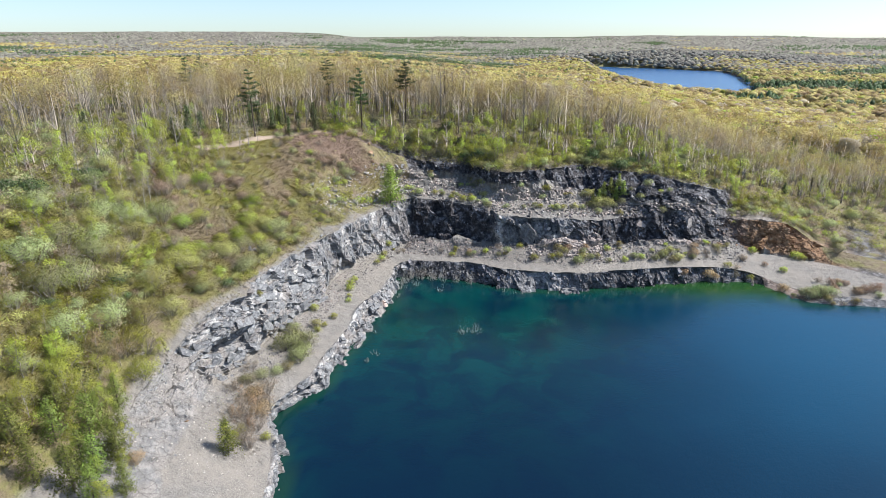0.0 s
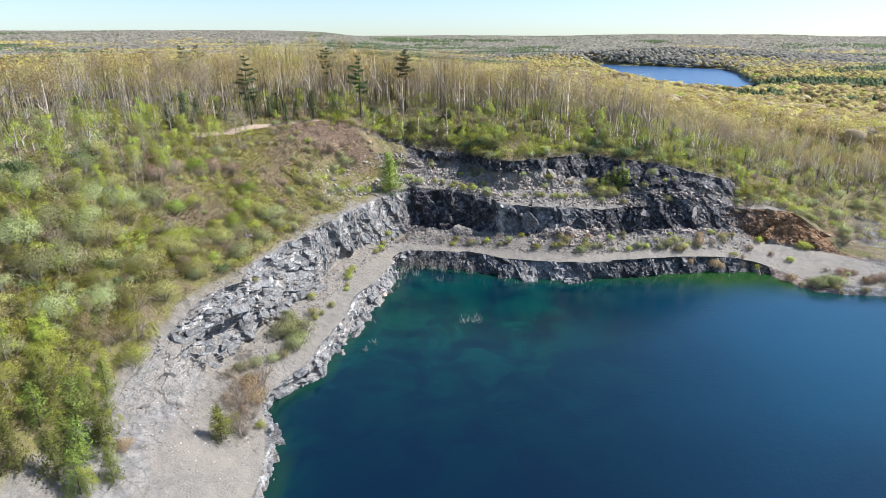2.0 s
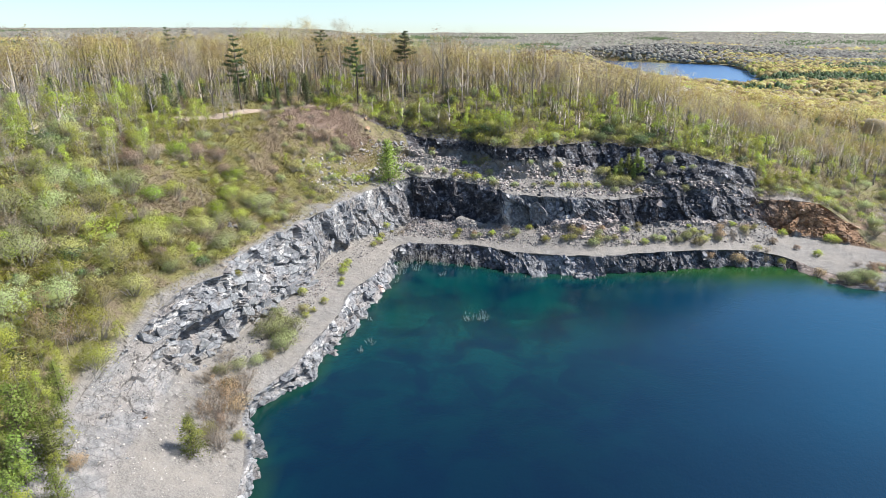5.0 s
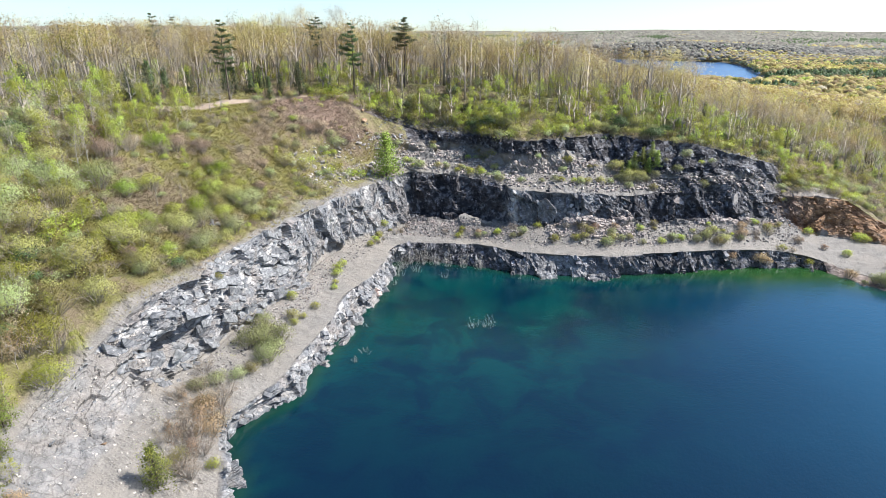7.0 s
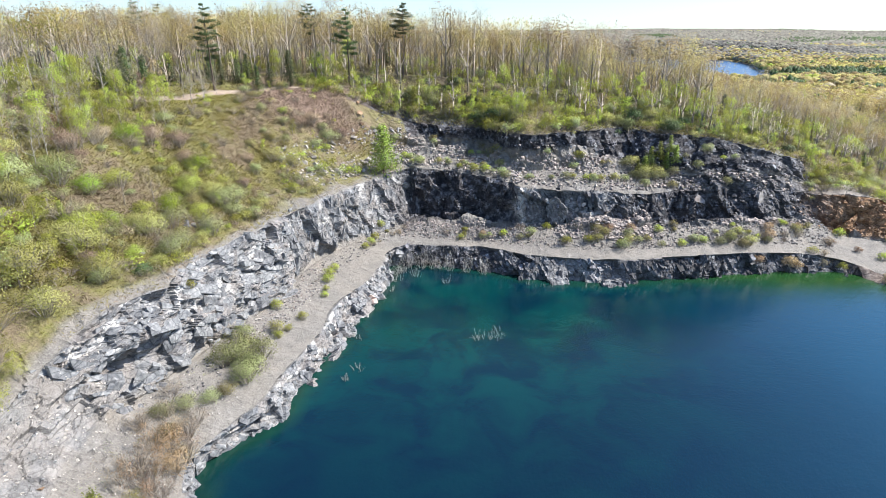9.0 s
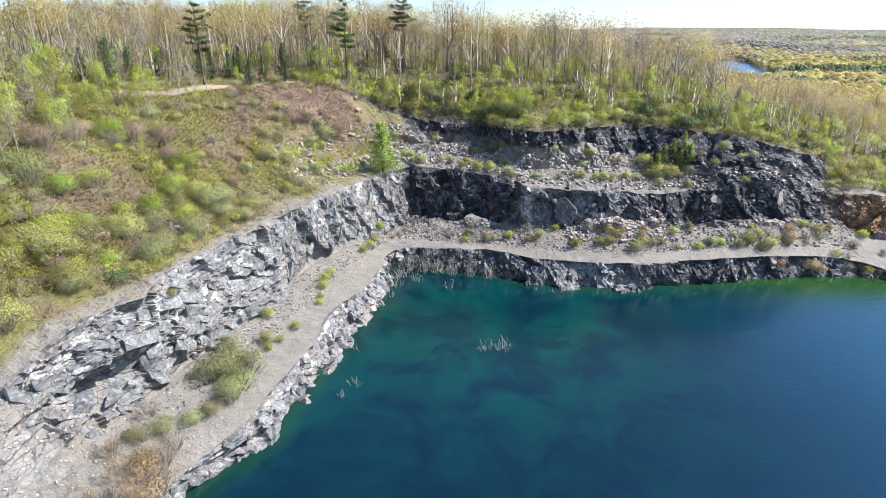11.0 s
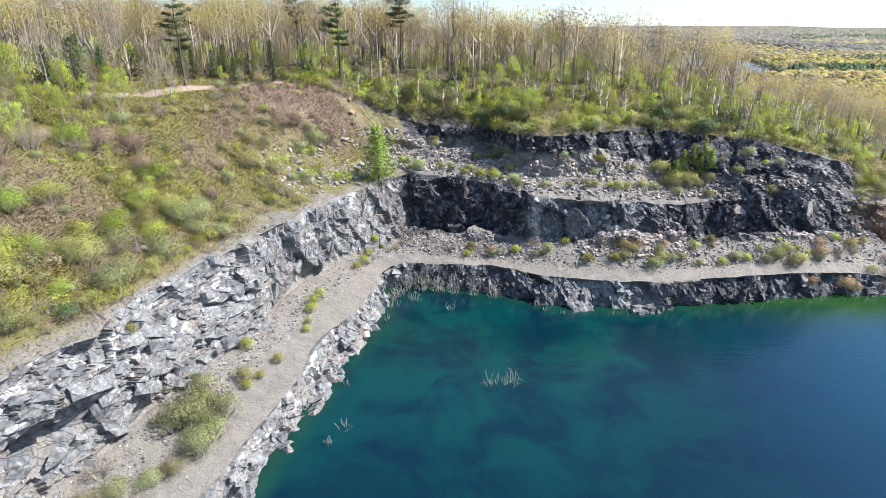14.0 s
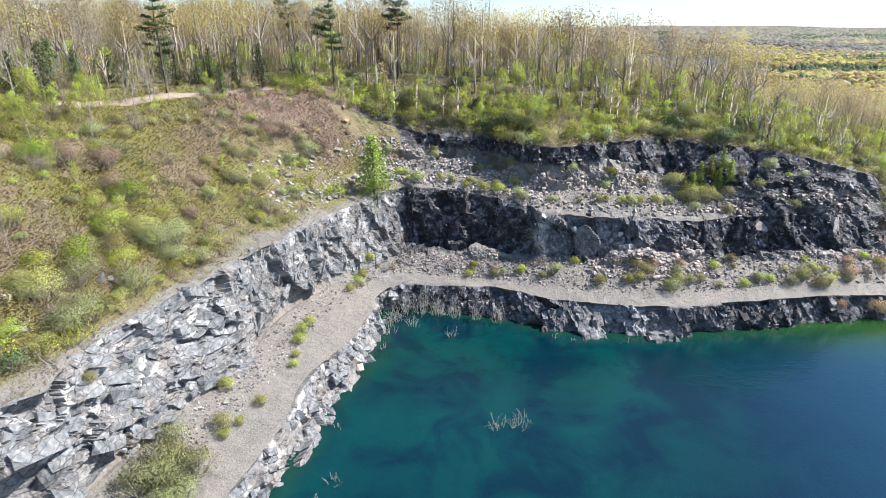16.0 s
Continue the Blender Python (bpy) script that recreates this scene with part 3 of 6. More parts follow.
    for a, b in zip(((-66, 160), (-59.8, 170.8), (-55.4, 178.4), (-50, 183.9), (-40.6, 189.9)), ((-59.8, 170.8), (-55.4, 178.4), (-50, 183.9), (-40.6, 189.9), (-28, 197))):
        ab = np.subtract(b, a)
        t = np.clip(((P[..., 0] - a[0]) * ab[0] + (P[..., 1] - a[1]) * ab[1]) / (ab @ ab), 0, 1)
        track = smooth(1.9, 1.1, np.hypot(P[..., 0] - a[0] - t * ab[0], P[..., 1] - a[1] - t * ab[1]) + (nz - 0.5))
        path, grass, brown = np.maximum(path, track), grass * (1 - track), brown * (1 - track)
    ochre = smooth(18.7, 19.6, S) * (1 - smooth(21.0, 21.6, S)) * np.where((K >= 3) & (K <= 5), 1, 0.35)
    streak = np.exp(-((P[..., 0] - 16.5 - 0.7 * np.sin(P[..., 2])) / 1.0) ** 2) * (K == 3) * 0.9
    streak = streak + np.exp(-((P[..., 0] - 31.5) / 2.2) ** 2) * (K == 3) * smooth(0.5, 0.25, F) * 0.7
    streak = streak + smooth(0.60, 0.68, fbm(P.reshape(-1, 3) / np.array([2.2, 3.0, 1.6]), 3, 131).reshape(R, NC)) * ((K == 3) | (K == 1)) * (0.25 + 0.6 * smooth(0.3, 0.6, F)) * side
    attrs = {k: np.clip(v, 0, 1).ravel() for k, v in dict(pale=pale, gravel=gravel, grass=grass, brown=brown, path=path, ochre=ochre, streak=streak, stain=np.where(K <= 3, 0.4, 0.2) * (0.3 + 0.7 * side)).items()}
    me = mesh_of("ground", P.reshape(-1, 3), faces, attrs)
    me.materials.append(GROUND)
    ob = tagged(new("ground", me), "quarried rock walls, gravel benches and wooded country to the horizon", "ground", kind="structure")
    return ob, P, N, starts


ground, GP, GN, ROW0 = ground_sheet()


def near_tree():
    """A search tree over the part of the sheet that lies within some 250 m."""
    rows = next(i for i in range(len(GP)) if np.hypot(GP[i, :, 0] - 35, GP[i, :, 1] - 80).min() > 330)
    P = GP[:rows]
    idx = np.arange(P.shape[0] * NC).reshape(P.shape[0], NC)
    nxt = np.roll(idx, -1, 1)
    faces = np.stack([idx[:-1], nxt[:-1], nxt[1:], idx[1:]], -1).reshape(-1, 4)
    return bvhtree.BVHTree.FromPolygons(P.reshape(-1, 3).tolist(), faces.tolist())


TREE = near_tree()


def drop(x, y, top=150.0):
    """The place on the ground below (x, y)."""
    place = TREE.ray_cast(Vector((x, y, top)), Vector((0, 0, -1)))[0]
    return place if place else Vector((x, y, float(land(x, y)[0])))


# ---- water ----
def water_sheet():
    n = 2.0
    xs, ys = np.arange(-48, 168, n), np.arange(-72, 164, n)
    X, Y = np.meshgrid(xs, ys)
    shore = LINES[0][:, :2]
    d = np.min(np.hypot(X.ravel()[:, None] - shore[None, ::4, 0], Y.ravel()[:, None] - shore[None, ::4, 1]), 1).reshape(X.shape)
    wob = (fbm2(X.ravel(), Y.ravel(), 22, 3, 51).reshape(X.shape) - 0.5) * 2
    bay = np.exp(-((X - 4) / 34) ** 2 - ((Y - 130) / 37) ** 2)
    far = smooth(120, 150, Y + 6 * wob) * (1 - smooth(60, 95, X))
    shallow = np.clip(bay * 1.15 + 0.3 * far + smooth(9, 1, d) * 0.4 + 0.25 * wob * bay, 0, 1)
    cove = np.exp(-((X - 80) / 25) ** 2 - ((Y - 149) / 9.0) ** 2)
    green = np.clip(1.2 * cove + smooth(3.0, 0.5, d + 1.2 * wob) * 0.4, 0, 1)
    idx = np.arange(X.size).reshape(X.shape)
    faces = np.stack([idx[:-1, :-1], idx[:-1, 1:], idx[1:, 1:], idx[1:, :-1]], -1).reshape(-1, 4)
    # mask of the painted sky reflection grows with x and y, away from shallows
    me = mesh_of("water", np.column_stack([X.ravel(), Y.ravel(), np.zeros(X.size)]), faces, dict(shallow=shallow.ravel(), green=green.ravel(), open=(smooth(10, 90, X + 10 * wob) * (0.3 + 0.7 * smooth(45, 115, Y + 8 * wob))).ravel() * (1 - np.clip(shallow * 1.4, 0, 1)).ravel()), flat=False)
    me.materials.append(WATER)
    return tagged(new("water", me), "deep blue quarry lake, teal over its shallow ledges", "water", kind="structure")


water_sheet()


def pond_sheet():
    c = np.array(SHORE, float).mean(0)
    ring = c + (np.array(SHORE, float) - c) * 1.10
    v = [(c[0], c[1], POND_LEVEL)] + [(x, y, POND_LEVEL) for x, y in ring]
    f = [(0, 1 + i, 1 + (i + 1) % len(ring)) for i in range(len(ring))]
    me = mesh_of("pond_water", v, f, flat=False)
    me.materials.append(WATER_FAR)
    return tagged(new("water_pond", me), "distant blue pond among the woods", "water", kind="structure")


pond_sheet()

# ---- plants: generators ----
def part(name, me, mat, parent, label=""):
    me.materials.append(mat)
    ob = new(name, me)
    ob.parent = parent
    return tagged(ob, label) if label else ob


def tube(pts, radii, sides):
    """A tapered tube along pts: verts, triangles."""
    pts = np.asarray(pts, float)
    n = len(pts)
    d = np.gradient(pts, axis=0)
    d /= np.linalg.norm(d, axis=1)[:, None] + 1e-9
    ref = np.where(np.abs(d[:, 2:3]) > 0.9, np.array([[1.0, 0, 0]]), np.array([[0, 0, 1.0]]))
    u = np.cross(d, ref)
    u /= np.linalg.norm(u, axis=1)[:, None] + 1e-9
    w = np.cross(d, u)
    a = np.linspace(0, 2 * np.pi, sides, endpoint=False)
    v = pts[:, None] + np.asarray(radii)[:, None, None] * (np.cos(a)[None, :, None] * u[:, None] + np.sin(a)[None, :, None] * w[:, None])
    i = np.arange(n * sides).reshape(n, sides)
    j = np.roll(i, -1, 1)
    q = np.stack([i[:-1], j[:-1], j[1:], i[1:]], -1).reshape(-1, 4)
    return v.reshape(-1, 3), np.concatenate([q[:, [0, 1, 2]], q[:, [0, 2, 3]]])


def join(pieces):
    vs, fs, o = [], [], 0
    for v, f in pieces:
        vs.append(v)
        fs.append(f + o)
        o += len(v)
    return np.concatenate(vs), np.concatenate(fs)


def leaves(rng, centres, size, flat=0.0, ratio=0.6):
    """One small leaf cluster (a bent pair of triangles) at each centre."""
    n = len(centres)
    a = rng.normal(size=(n, 3))
    a[:, 2] *= 1 - flat
    a /= np.linalg.norm(a, axis=1)[:, None]
    b = rng.normal(size=(n, 3))
    b[:, 2] *= 1 - flat
    b -= a * (a * b).sum(1)[:, None]
    b /= np.linalg.norm(b, axis=1)[:, None]
    nrm = np.cross(a, b)
    s = size * rng.uniform(0.55, 1.35, (n, 1))
    v = np.stack([centres - a * s * 0.5, centres + b * s * ratio * 0.5 + nrm * s * 0.12, centres + a * s * 0.5, centres - b * s * ratio * 0.5 + nrm * s * 0.12], 1)
    i = np.arange(n * 4).reshape(n, 4)
    return v.reshape(-1, 3), np.concatenate([i[:, [0, 1, 2]], i[:, [0, 2, 3]]])


def shell(rng, lobes, n, size, ratio=0.5):
    """Leaf clusters over the outside of some lobes (centre, half sizes), each turned outwards like the skin of a crown."""
    pick_ = rng.integers(0, len(lobes), n)
    cen, half = np.array([l[0] for l in lobes])[pick_], np.array([l[1] for l in lobes])[pick_]
    u = rng.normal(size=(n, 3))
    u /= np.linalg.norm(u, axis=1)[:, None]
    u[:, 2] = np.where(u[:, 2] < -0.35, -u[:, 2], u[:, 2])
    c = cen + u * half * rng.uniform(0.72, 1.1, (n, 1))
    nrm = u / half + rng.normal(size=(n, 3)) * 0.42 / half.mean(1)[:, None]
    nrm /= np.linalg.norm(nrm, axis=1)[:, None]
    a = np.cross(nrm, rng.normal(size=(n, 3)))
    a /= np.linalg.norm(a, axis=1)[:, None]
    b = np.cross(nrm, a)
    s = size * rng.uniform(0.55, 1.35, (n, 1))
    v = np.stack([c - a * s * 0.5, c + b * s * ratio * 0.5 - nrm * s * 0.1, c + a * s * 0.5, c - b * s * ratio * 0.5 - nrm * s * 0.1], 1)
    i = np.arange(n * 4).reshape(n, 4)
    return v.reshape(-1, 3), np.concatenate([i[:, [0, 1, 2]], i[:, [0, 2, 3]]])


def unit(v):
    return v / (np.linalg.norm(v) + 1e-9)


def broadleaf(rng, h, spread, n_limbs, n_twigs, n_leaves, size, low=0.35, sides=5, up=0.75):
    """Wood and foliage of a broad-leaved tree of height h."""
    wood, spots = [], []
    lean = rng.normal(size=2) * h * 0.03
    ts = np.linspace(0, 1, 6)
    trunk = np.column_stack([lean[0] * ts ** 2 + rng.normal(size=6) * 0.06, lean[1] * ts ** 2 + rng.normal(size=6) * 0.06, h * 0.9 * ts])
    trunk[0, 2] = -0.4
    r0 = 0.0082 * h + 0.02
    wood.append(tube(trunk, r0 * (1 - ts * 0.85) * np.where(ts == 0, 1.3, 1), sides))
    for k in range(n_limbs):
        t = low + (0.97 - low) * (k + rng.random()) / n_limbs
        base = np.array([np.interp(t, ts, trunk[:, c]) for c in range(3)])
        az = k * 2.4 + rng.normal() * 0.5
        reach = spread * (1.05 - 0.75 * max(0, (t - low) / (1 - low)) ** 1.3) * rng.uniform(0.7, 1.15)
        d = np.array([math.cos(az), math.sin(az), up * rng.uniform(0.7, 1.4)])
        p = [base, base + d * reach * 0.5 + rng.normal(size=3) * 0.08 * reach, base + d * reach * 0.85 + np.array([0, 0, 0.25 * reach]) + rng.normal(size=3) * 0.1 * reach]
        p[2][2] = min(p[2][2], h * 1.02)
        r = r0 * (1 - t * 0.8) * 0.55
        wood.append(tube(p, [r, r * 0.6, r * 0.2], 3))
        for j in range(n_twigs):
            f = rng.uniform(0.3, 1.0)
            q = p[0] + (p[1] - p[0]) * min(1, f * 2) if f < 0.5 else p[1] + (p[2] - p[1]) * (f * 2 - 1)
            e = q + (unit(rng.normal(size=3) + np.array([0, 0, 0.7]) + d * 0.5)) * reach * rng.uniform(0.3, 0.6)
            wood.append(tube([q, e], [r * 0.4, r * 0.1], 3))
            spots.append((q, e))
    spots = np.array(spots)
    pick = rng.integers(0, len(spots), n_leaves)
    f = rng.uniform(0.25, 1.12, (n_leaves, 1))
    c = spots[pick, 0] * (1 - f) + spots[pick, 1] * f + rng.normal(size=(n_leaves, 3)) * spread * 0.14
    return join(wood), leaves(rng, c, size)


def white_pine(rng, h, reach, start, whorls, size):
    """Layered, uneven boughs on a bare straight trunk."""
    wood, c = [], []
    ts = np.linspace(0, 1, 7)
    trunk = np.column_stack([rng.normal(size=7) * 0.09, rng.normal(size=7) * 0.09, h * ts])
    trunk[0, 2] = -0.4
    wood.append(tube(trunk, 0.28 * (1 - 0.88 * ts) * h / 18, 6))
    for k in range(whorls):
        t = start + (0.985 - start) * (k + rng.uniform(-0.2, 0.2)) / (whorls - 1)
        t = min(0.99, t)
        base = np.array([np.interp(t, ts, trunk[:, i]) for i in range(3)])
        u = (t - start) / (1 - start)
        full = (0.55 + 0.6 * math.sin(math.pi * min(1.0, u * 0.9 + 0.18))) * (1 - 0.55 * u ** 3)
        lean = rng.uniform(0, 2 * math.pi)
        for j in range(rng.integers(3, 6)):
            az = lean + rng.normal() * 1.3
            L = reach * full * rng.uniform(0.35, 1.15)
            d = np.array([math.cos(az), math.sin(az), 0.02 + 0.30 * u + rng.normal() * 0.07])
            tip = base + d * L + np.array([0, 0, 0.12 * L])
            wood.append(tube([base, base + d * L * 0.5, tip], [0.06, 0.04, 0.012], 3))
            n = int(32 * L) + 12
            f = rng.uniform(0.35, 1.05, (n, 1))
            c.append(base + (tip - base) * f + rng.normal(size=(n, 3)) * np.array([0.18, 0.18, 0.085]) * max(L, 1.0) * 0.75)
    return join(wood), leaves(rng, np.concatenate(c), size, 0.5, 0.5)


def young_conifer(rng, h, reach, n_br, size, tufts_=10):
    wood, c = [], []
    wood.append(tube([(0, 0, -0.3), (0, 0, h * 0.5), (0, 0, h)], [0.014 * h + 0.02, 0.008 * h + 0.015, 0.01], 5))
    for k in range(n_br):
        t = 0.05 + 0.93 * (k + rng.random()) / n_br
        az = k * 2.39996 + rng.normal() * 0.3
        L = reach * (1 - t) ** 0.8 * rng.uniform(0.7, 1.2) + 0.12
        base = np.array([0, 0, h * t])
        tip = base + np.array([math.cos(az), math.sin(az), rng.uniform(-0.1, 0.35)]) * L
        wood.append(tube([base, tip], [0.02, 0.006], 3))
        n = int(tufts_ * L / reach) + 4
        f = rng.uniform(0.2, 1.08, (n, 1))
        c.append(base + (tip - base) * f + rng.normal(size=(n, 3)) * 0.10 * reach)
    return join(wood), leaves(rng, np.concatenate(c), size, 0.2, 0.5)


def shrub(rng, h, w, n_stems, n_leaves, size, airy=0.35):
    wood, ends = [], []
    for k in range(n_stems):
        az, out = rng.uniform(0, 2 * math.pi), w * math.sqrt(rng.random()) * 0.95
        b = np.array([math.cos(az) * out * 0.25, math.sin(az) * out * 0.25, -0.15])
        e = np.array([math.cos(az) * out, math.sin(az) * out, h * rng.uniform(0.6, 1.05) * (1 - 0.45 * (out / w) ** 2)])
        m = (b + e) / 2 + np.array([0, 0, 0.12 * h]) + rng.normal(size=3) * 0.06 * w
        wood.append(tube([b, m, e], [0.03 * h ** 0.5, 0.018 * h ** 0.5, 0.006], 3))
        for j in range(2):
            e2 = m + (e - m) * rng.uniform(0.1, 0.8) + rng.normal(size=3) * 0.22 * w
            e2[2] = max(e2[2], 0.15 * h)
            wood.append(tube([m, e2], [0.014 * h ** 0.5, 0.005], 3))
            ends.append((m, e2))
        ends.append((m, e))
    ends = np.array(ends)
    pick = rng.integers(0, len(ends), n_leaves)
    f = rng.uniform(0.0, 1.15, (n_leaves, 1))
    c = ends[pick, 0] * (1 - f) + ends[pick, 1] * f + rng.normal(size=(n_leaves, 3)) * np.array([w, w, h]) * 0.10
    c[:, 2] = np.maximum(c[:, 2], 0.06)
    lobes = []
    for k in range(6):
        az, out = k * 1.05 + rng.normal() * 0.3, w * rng.uniform(0.3, 0.62)
        r = w * rng.uniform(0.34, 0.52)
        lobes.append((np.array([math.cos(az) * out, math.sin(az) * out, h * rng.uniform(0.35, 0.62)]), np.array([r, r, h * rng.uniform(0.3, 0.42)])))
    lobes.append((np.array([0, 0, h * 0.62]), np.array([w * 0.45, w * 0.45, h * 0.4])))
    k = int(n_leaves * airy)
    return join(wood), join([shell(rng, lobes, n_leaves - k, size * 1.15), leaves(rng, c[:k], size)])


def soften(v, f, own=0.55, low=0.3):
    """Leaf faces turned outwards and normals that round the whole crown: faces, normals."""
    lo, hi = v.min(0), v.max(0)
    c = np.array([(lo[0] + hi[0]) / 2, (lo[1] + hi[1]) / 2, lo[2] + low * (hi[2] - lo[2])])
    out = (v - c) / ((hi - lo) * np.array([0.5, 0.5, 0.7]) + 1e-6)
    out /= np.linalg.norm(out, axis=1)[:, None] + 1e-6
    out[:, 2] += 0.15
    ng = np.cross(v[f[:, 1]] - v[f[:, 0]], v[f[:, 2]] - v[f[:, 0]])
    ng /= np.linalg.norm(ng, axis=1)[:, None] + 1e-9
    back = (ng * out[f[:, 0]]).sum(1) < 0
    f = np.where(back[:, None], f[:, [0, 2, 1]], f)
    ng = np.where(back[:, None], -ng, ng)
    n = out.copy()
    for k in range(3):
        n[f[:, k]] = out[f[:, k]] + own * ng
    return f, n / (np.linalg.norm(n, axis=1)[:, None] + 1e-9)



def kind_of(name, shape, bark, leaf, label, category, wood_name="trunk", leaf_name="crown", own=0.55):
    """Keeps the meshes of one kind; the first plant put down uses them, the others are copies."""
    (wv, wf), (lv, lf) = shape
    lf, ln = soften(lv, lf, own)
    w, l = mesh_of(wood_name, wv, wf), mesh_of(leaf_name, lv, lf, None, False, ln)
    return dict(name=name, wood=w, leaf=l, bark=bark, leafmat=leaf, label=label, category=category, wn=wood_name, ln=leaf_name, first=None, shape=shape)


def plant(kind, x, y, scale=1.0, turn=0.0, z=None, group="", stretch=1.0):
    p = drop(x, y) if z is None else Vector((x, y, z))
    m = Matrix.Translation((p.x, p.y, p.z - 0.05)) @ Matrix.Rotation(turn, 4, "Z") @ Matrix.Diagonal((scale, scale, scale * stretch, 1))
    if kind["first"] is None:
        ob = new(kind["name"])
        part(kind["wn"], kind["wood"], kind["bark"], ob)
        part(kind["ln"], kind["leaf"], kind["leafmat"], ob)
        tagged(ob, kind["label"], kind["category"], group)
        ob.matrix_basis = m
        kind["first"] = ob
        return ob
    first = kind["first"]
    keep = first.matrix_basis.copy()
    first.matrix_basis = Matrix.Identity(4)
    ob = copy_thing(first, m)
    first.matrix_basis = keep
    return ob


rng = np.random.default_rng(11)
OAKS = [kind_of("oak_tree", broadleaf(rng, 13.5 + i % 3, 4.2, 12, 5, 2300, 0.175, 0.24), BARK, LEAF["oak"], "tall oak with hazy yellow spring leaves", "tree") for i in range(4)]
BARES = [kind_of("bare_tree", broadleaf(rng, 14 + i % 2, 3.6, 13, 6, 1700, 0.12, 0.24), BARK, LEAF["bare"], "tall slender tree, still almost leafless", "tree") for i in range(3)]
PALES = [kind_of("pale_tree", broadleaf(rng, 10, 2.8, 12, 7, 420, 0.14, 0.2), BARK_PALE, LEAF["bare"], "whitish leafless tree with fine upright twigs", "tree") for i in range(2)]
LIMES = [kind_of("young_birch", broadleaf(rng, 6.5, 1.6, 12, 4, 1300, 0.155, 0.08, 4, 1.0), BARK, LEAF["lime"], "young birch in fresh yellow-green leaf", "tree") for i in range(4)]
RUSTS = [kind_of("red_maple", broadleaf(rng, 6.0, 1.5, 12, 4, 480, 0.17, 0.15, 4, 1.1), BARK, LEAF["rust"], "slim maple with rust-coloured buds", "tree") for i in range(2)]
PINES = [kind_of("white_pine", white_pine(rng, 19.5, 3.6, s0, 10, 0.42), BARK_PINE, LEAF["pine"], "tall dark white pine with layered boughs", "pine") for s0 in (0.45, 0.55, 0.38)]
SPRUCES = [kind_of("spruce", young_conifer(rng, 8.0, 2.0, 110, 0.38), BARK_PINE, LEAF["pine"], "dense dark green conical spruce", "spruce") for i in range(2)]
FIRS = [kind_of("fir", young_conifer(rng, 6.6, 2.1, 120, 0.27, 15), BARK_PINE, LEAF["fir"], "bushy green fir above the gravel slope", "fir") for i in range(2)]
FRESH = [kind_of("young_fir", young_conifer(rng, 6.0, 1.7, 120, 0.32), BARK_PINE, LEAF["fresh"], "young bright green bushy fir", "fir") for i in range(2)]
CORNER_FIR = kind_of("young_fir", young_conifer(rng, 6.0, 2.3, 190, 0.27, 17), BARK_PINE, LEAF["fresh"], "bright green bushy fir on the rim of the pit", "fir")
SHRUBS = {}
for key, label, n in (("olive", "rounded green shrub on stony ground", 3), ("sage", "grey-green bushy willow shrub on gravel", 2), ("straw", "dry leafless brown shrub", 2), ("lime", "small shrub in fresh yellow-green leaf", 2), ("rust", "reddish shrub just coming into bud", 1)):
    SHRUBS[key] = [kind_of("shrub", shrub(rng, 1.7, 1.35, 22, 1500 if key != "straw" else 700, 0.105 if key != "straw" else 0.08, 0.5 if key != "straw" else 1.0), BARK, LEAF[key], label, "shrub", "stem", "foliage") for i in range(n)]
BUSHES = {key: [kind_of("bush", shrub(rng, 2.7, 2.5, 26, 2700 if key not in ("straw", "rust") else 1500, 0.13 if key not in ("straw", "rust") else 0.09, 0.45 if key not in ("straw", "rust") else 1.0), BARK, LEAF[key], label, "bush", "stem", "foliage") for i in range(n)]
          for key, label, n in (("olive", "wide olive-green bush on the quarry slope", 2), ("sage", "wide grey-green willow bush with soft foliage", 2), ("straw", "wide brown bush of bare twigs", 1), ("lime", "wide bush in fresh yellow-green leaf", 1), ("rust", "wide bush with rusty orange buds", 1), ("litter", "dark brown bush of dense bare twigs", 1), ("green", "dense rounded grey-green bush on dry grass", 1), ("vivid", "dense bush in vivid green leaf", 1))}
JUNIPER = kind_of("shrub", shrub(rng, 1.6, 1.7, 14, 640, 0.18, 0.3), BARK, LEAF["pine"], "low dark green juniper shrub", "shrub", "stem", "foliage")


def spot(s, band, f):
    """A place on the sheet: station number, band between two feature lines, part of the way across."""
    a = catmull(ST[:, band - 1, :], np.array([float(s)]))[0]
    b = catmull(ST[:, band, :], np.array([float(s)]))[0]
    return a + (b - a) * f


def pick(kinds):
    return kinds[rng.integers(0, len(kinds))]


def turn():
    return rng.uniform(0, 2 * math.pi)


# ---- named trees ----
for x, y, k, s in ((-27, 197.5, 0, 1.03), (-12.7, 204.5, 1, 1.0), (-57, 179, 2, 1.0), (-40.5, 214, 1, 0.95), (-86, 205, 2, 0.92), (-92, 232, 0, 0.9), (-21, 232, 2, 0.85), (-120, 250, 0, 0.95), (-130, 236, 2, 0.9)):
    plant(PINES[k], x, y, s, turn(), group="pines on the hilltop")
for x, y, s in ((-41, 189.5, 1.15), (-45.5, 187, 0.8), (-48, 184.5, 0.75), (-72, 168, 1.1), (-70, 172, 0.9), (-66, 176, 0.9), (-36, 203, 0.8), (-60, 186, 0.95), (-54, 188, 0.8), (63, 199, 0.85), (78, 203, 0.8),
                (118, 198, 0.6), (-78, 122, 0.55), (-90, 150, 0.9), (-94, 156, 1.0), (-18, 212, 0.8), (30, 212, 0.7)):
    plant(pick(SPRUCES), x, y, s, turn(), group="dark spruces of the wood")
plant(CORNER_FIR, -15.8, 171.5, 1.85, 0.3, stretch=1.05)
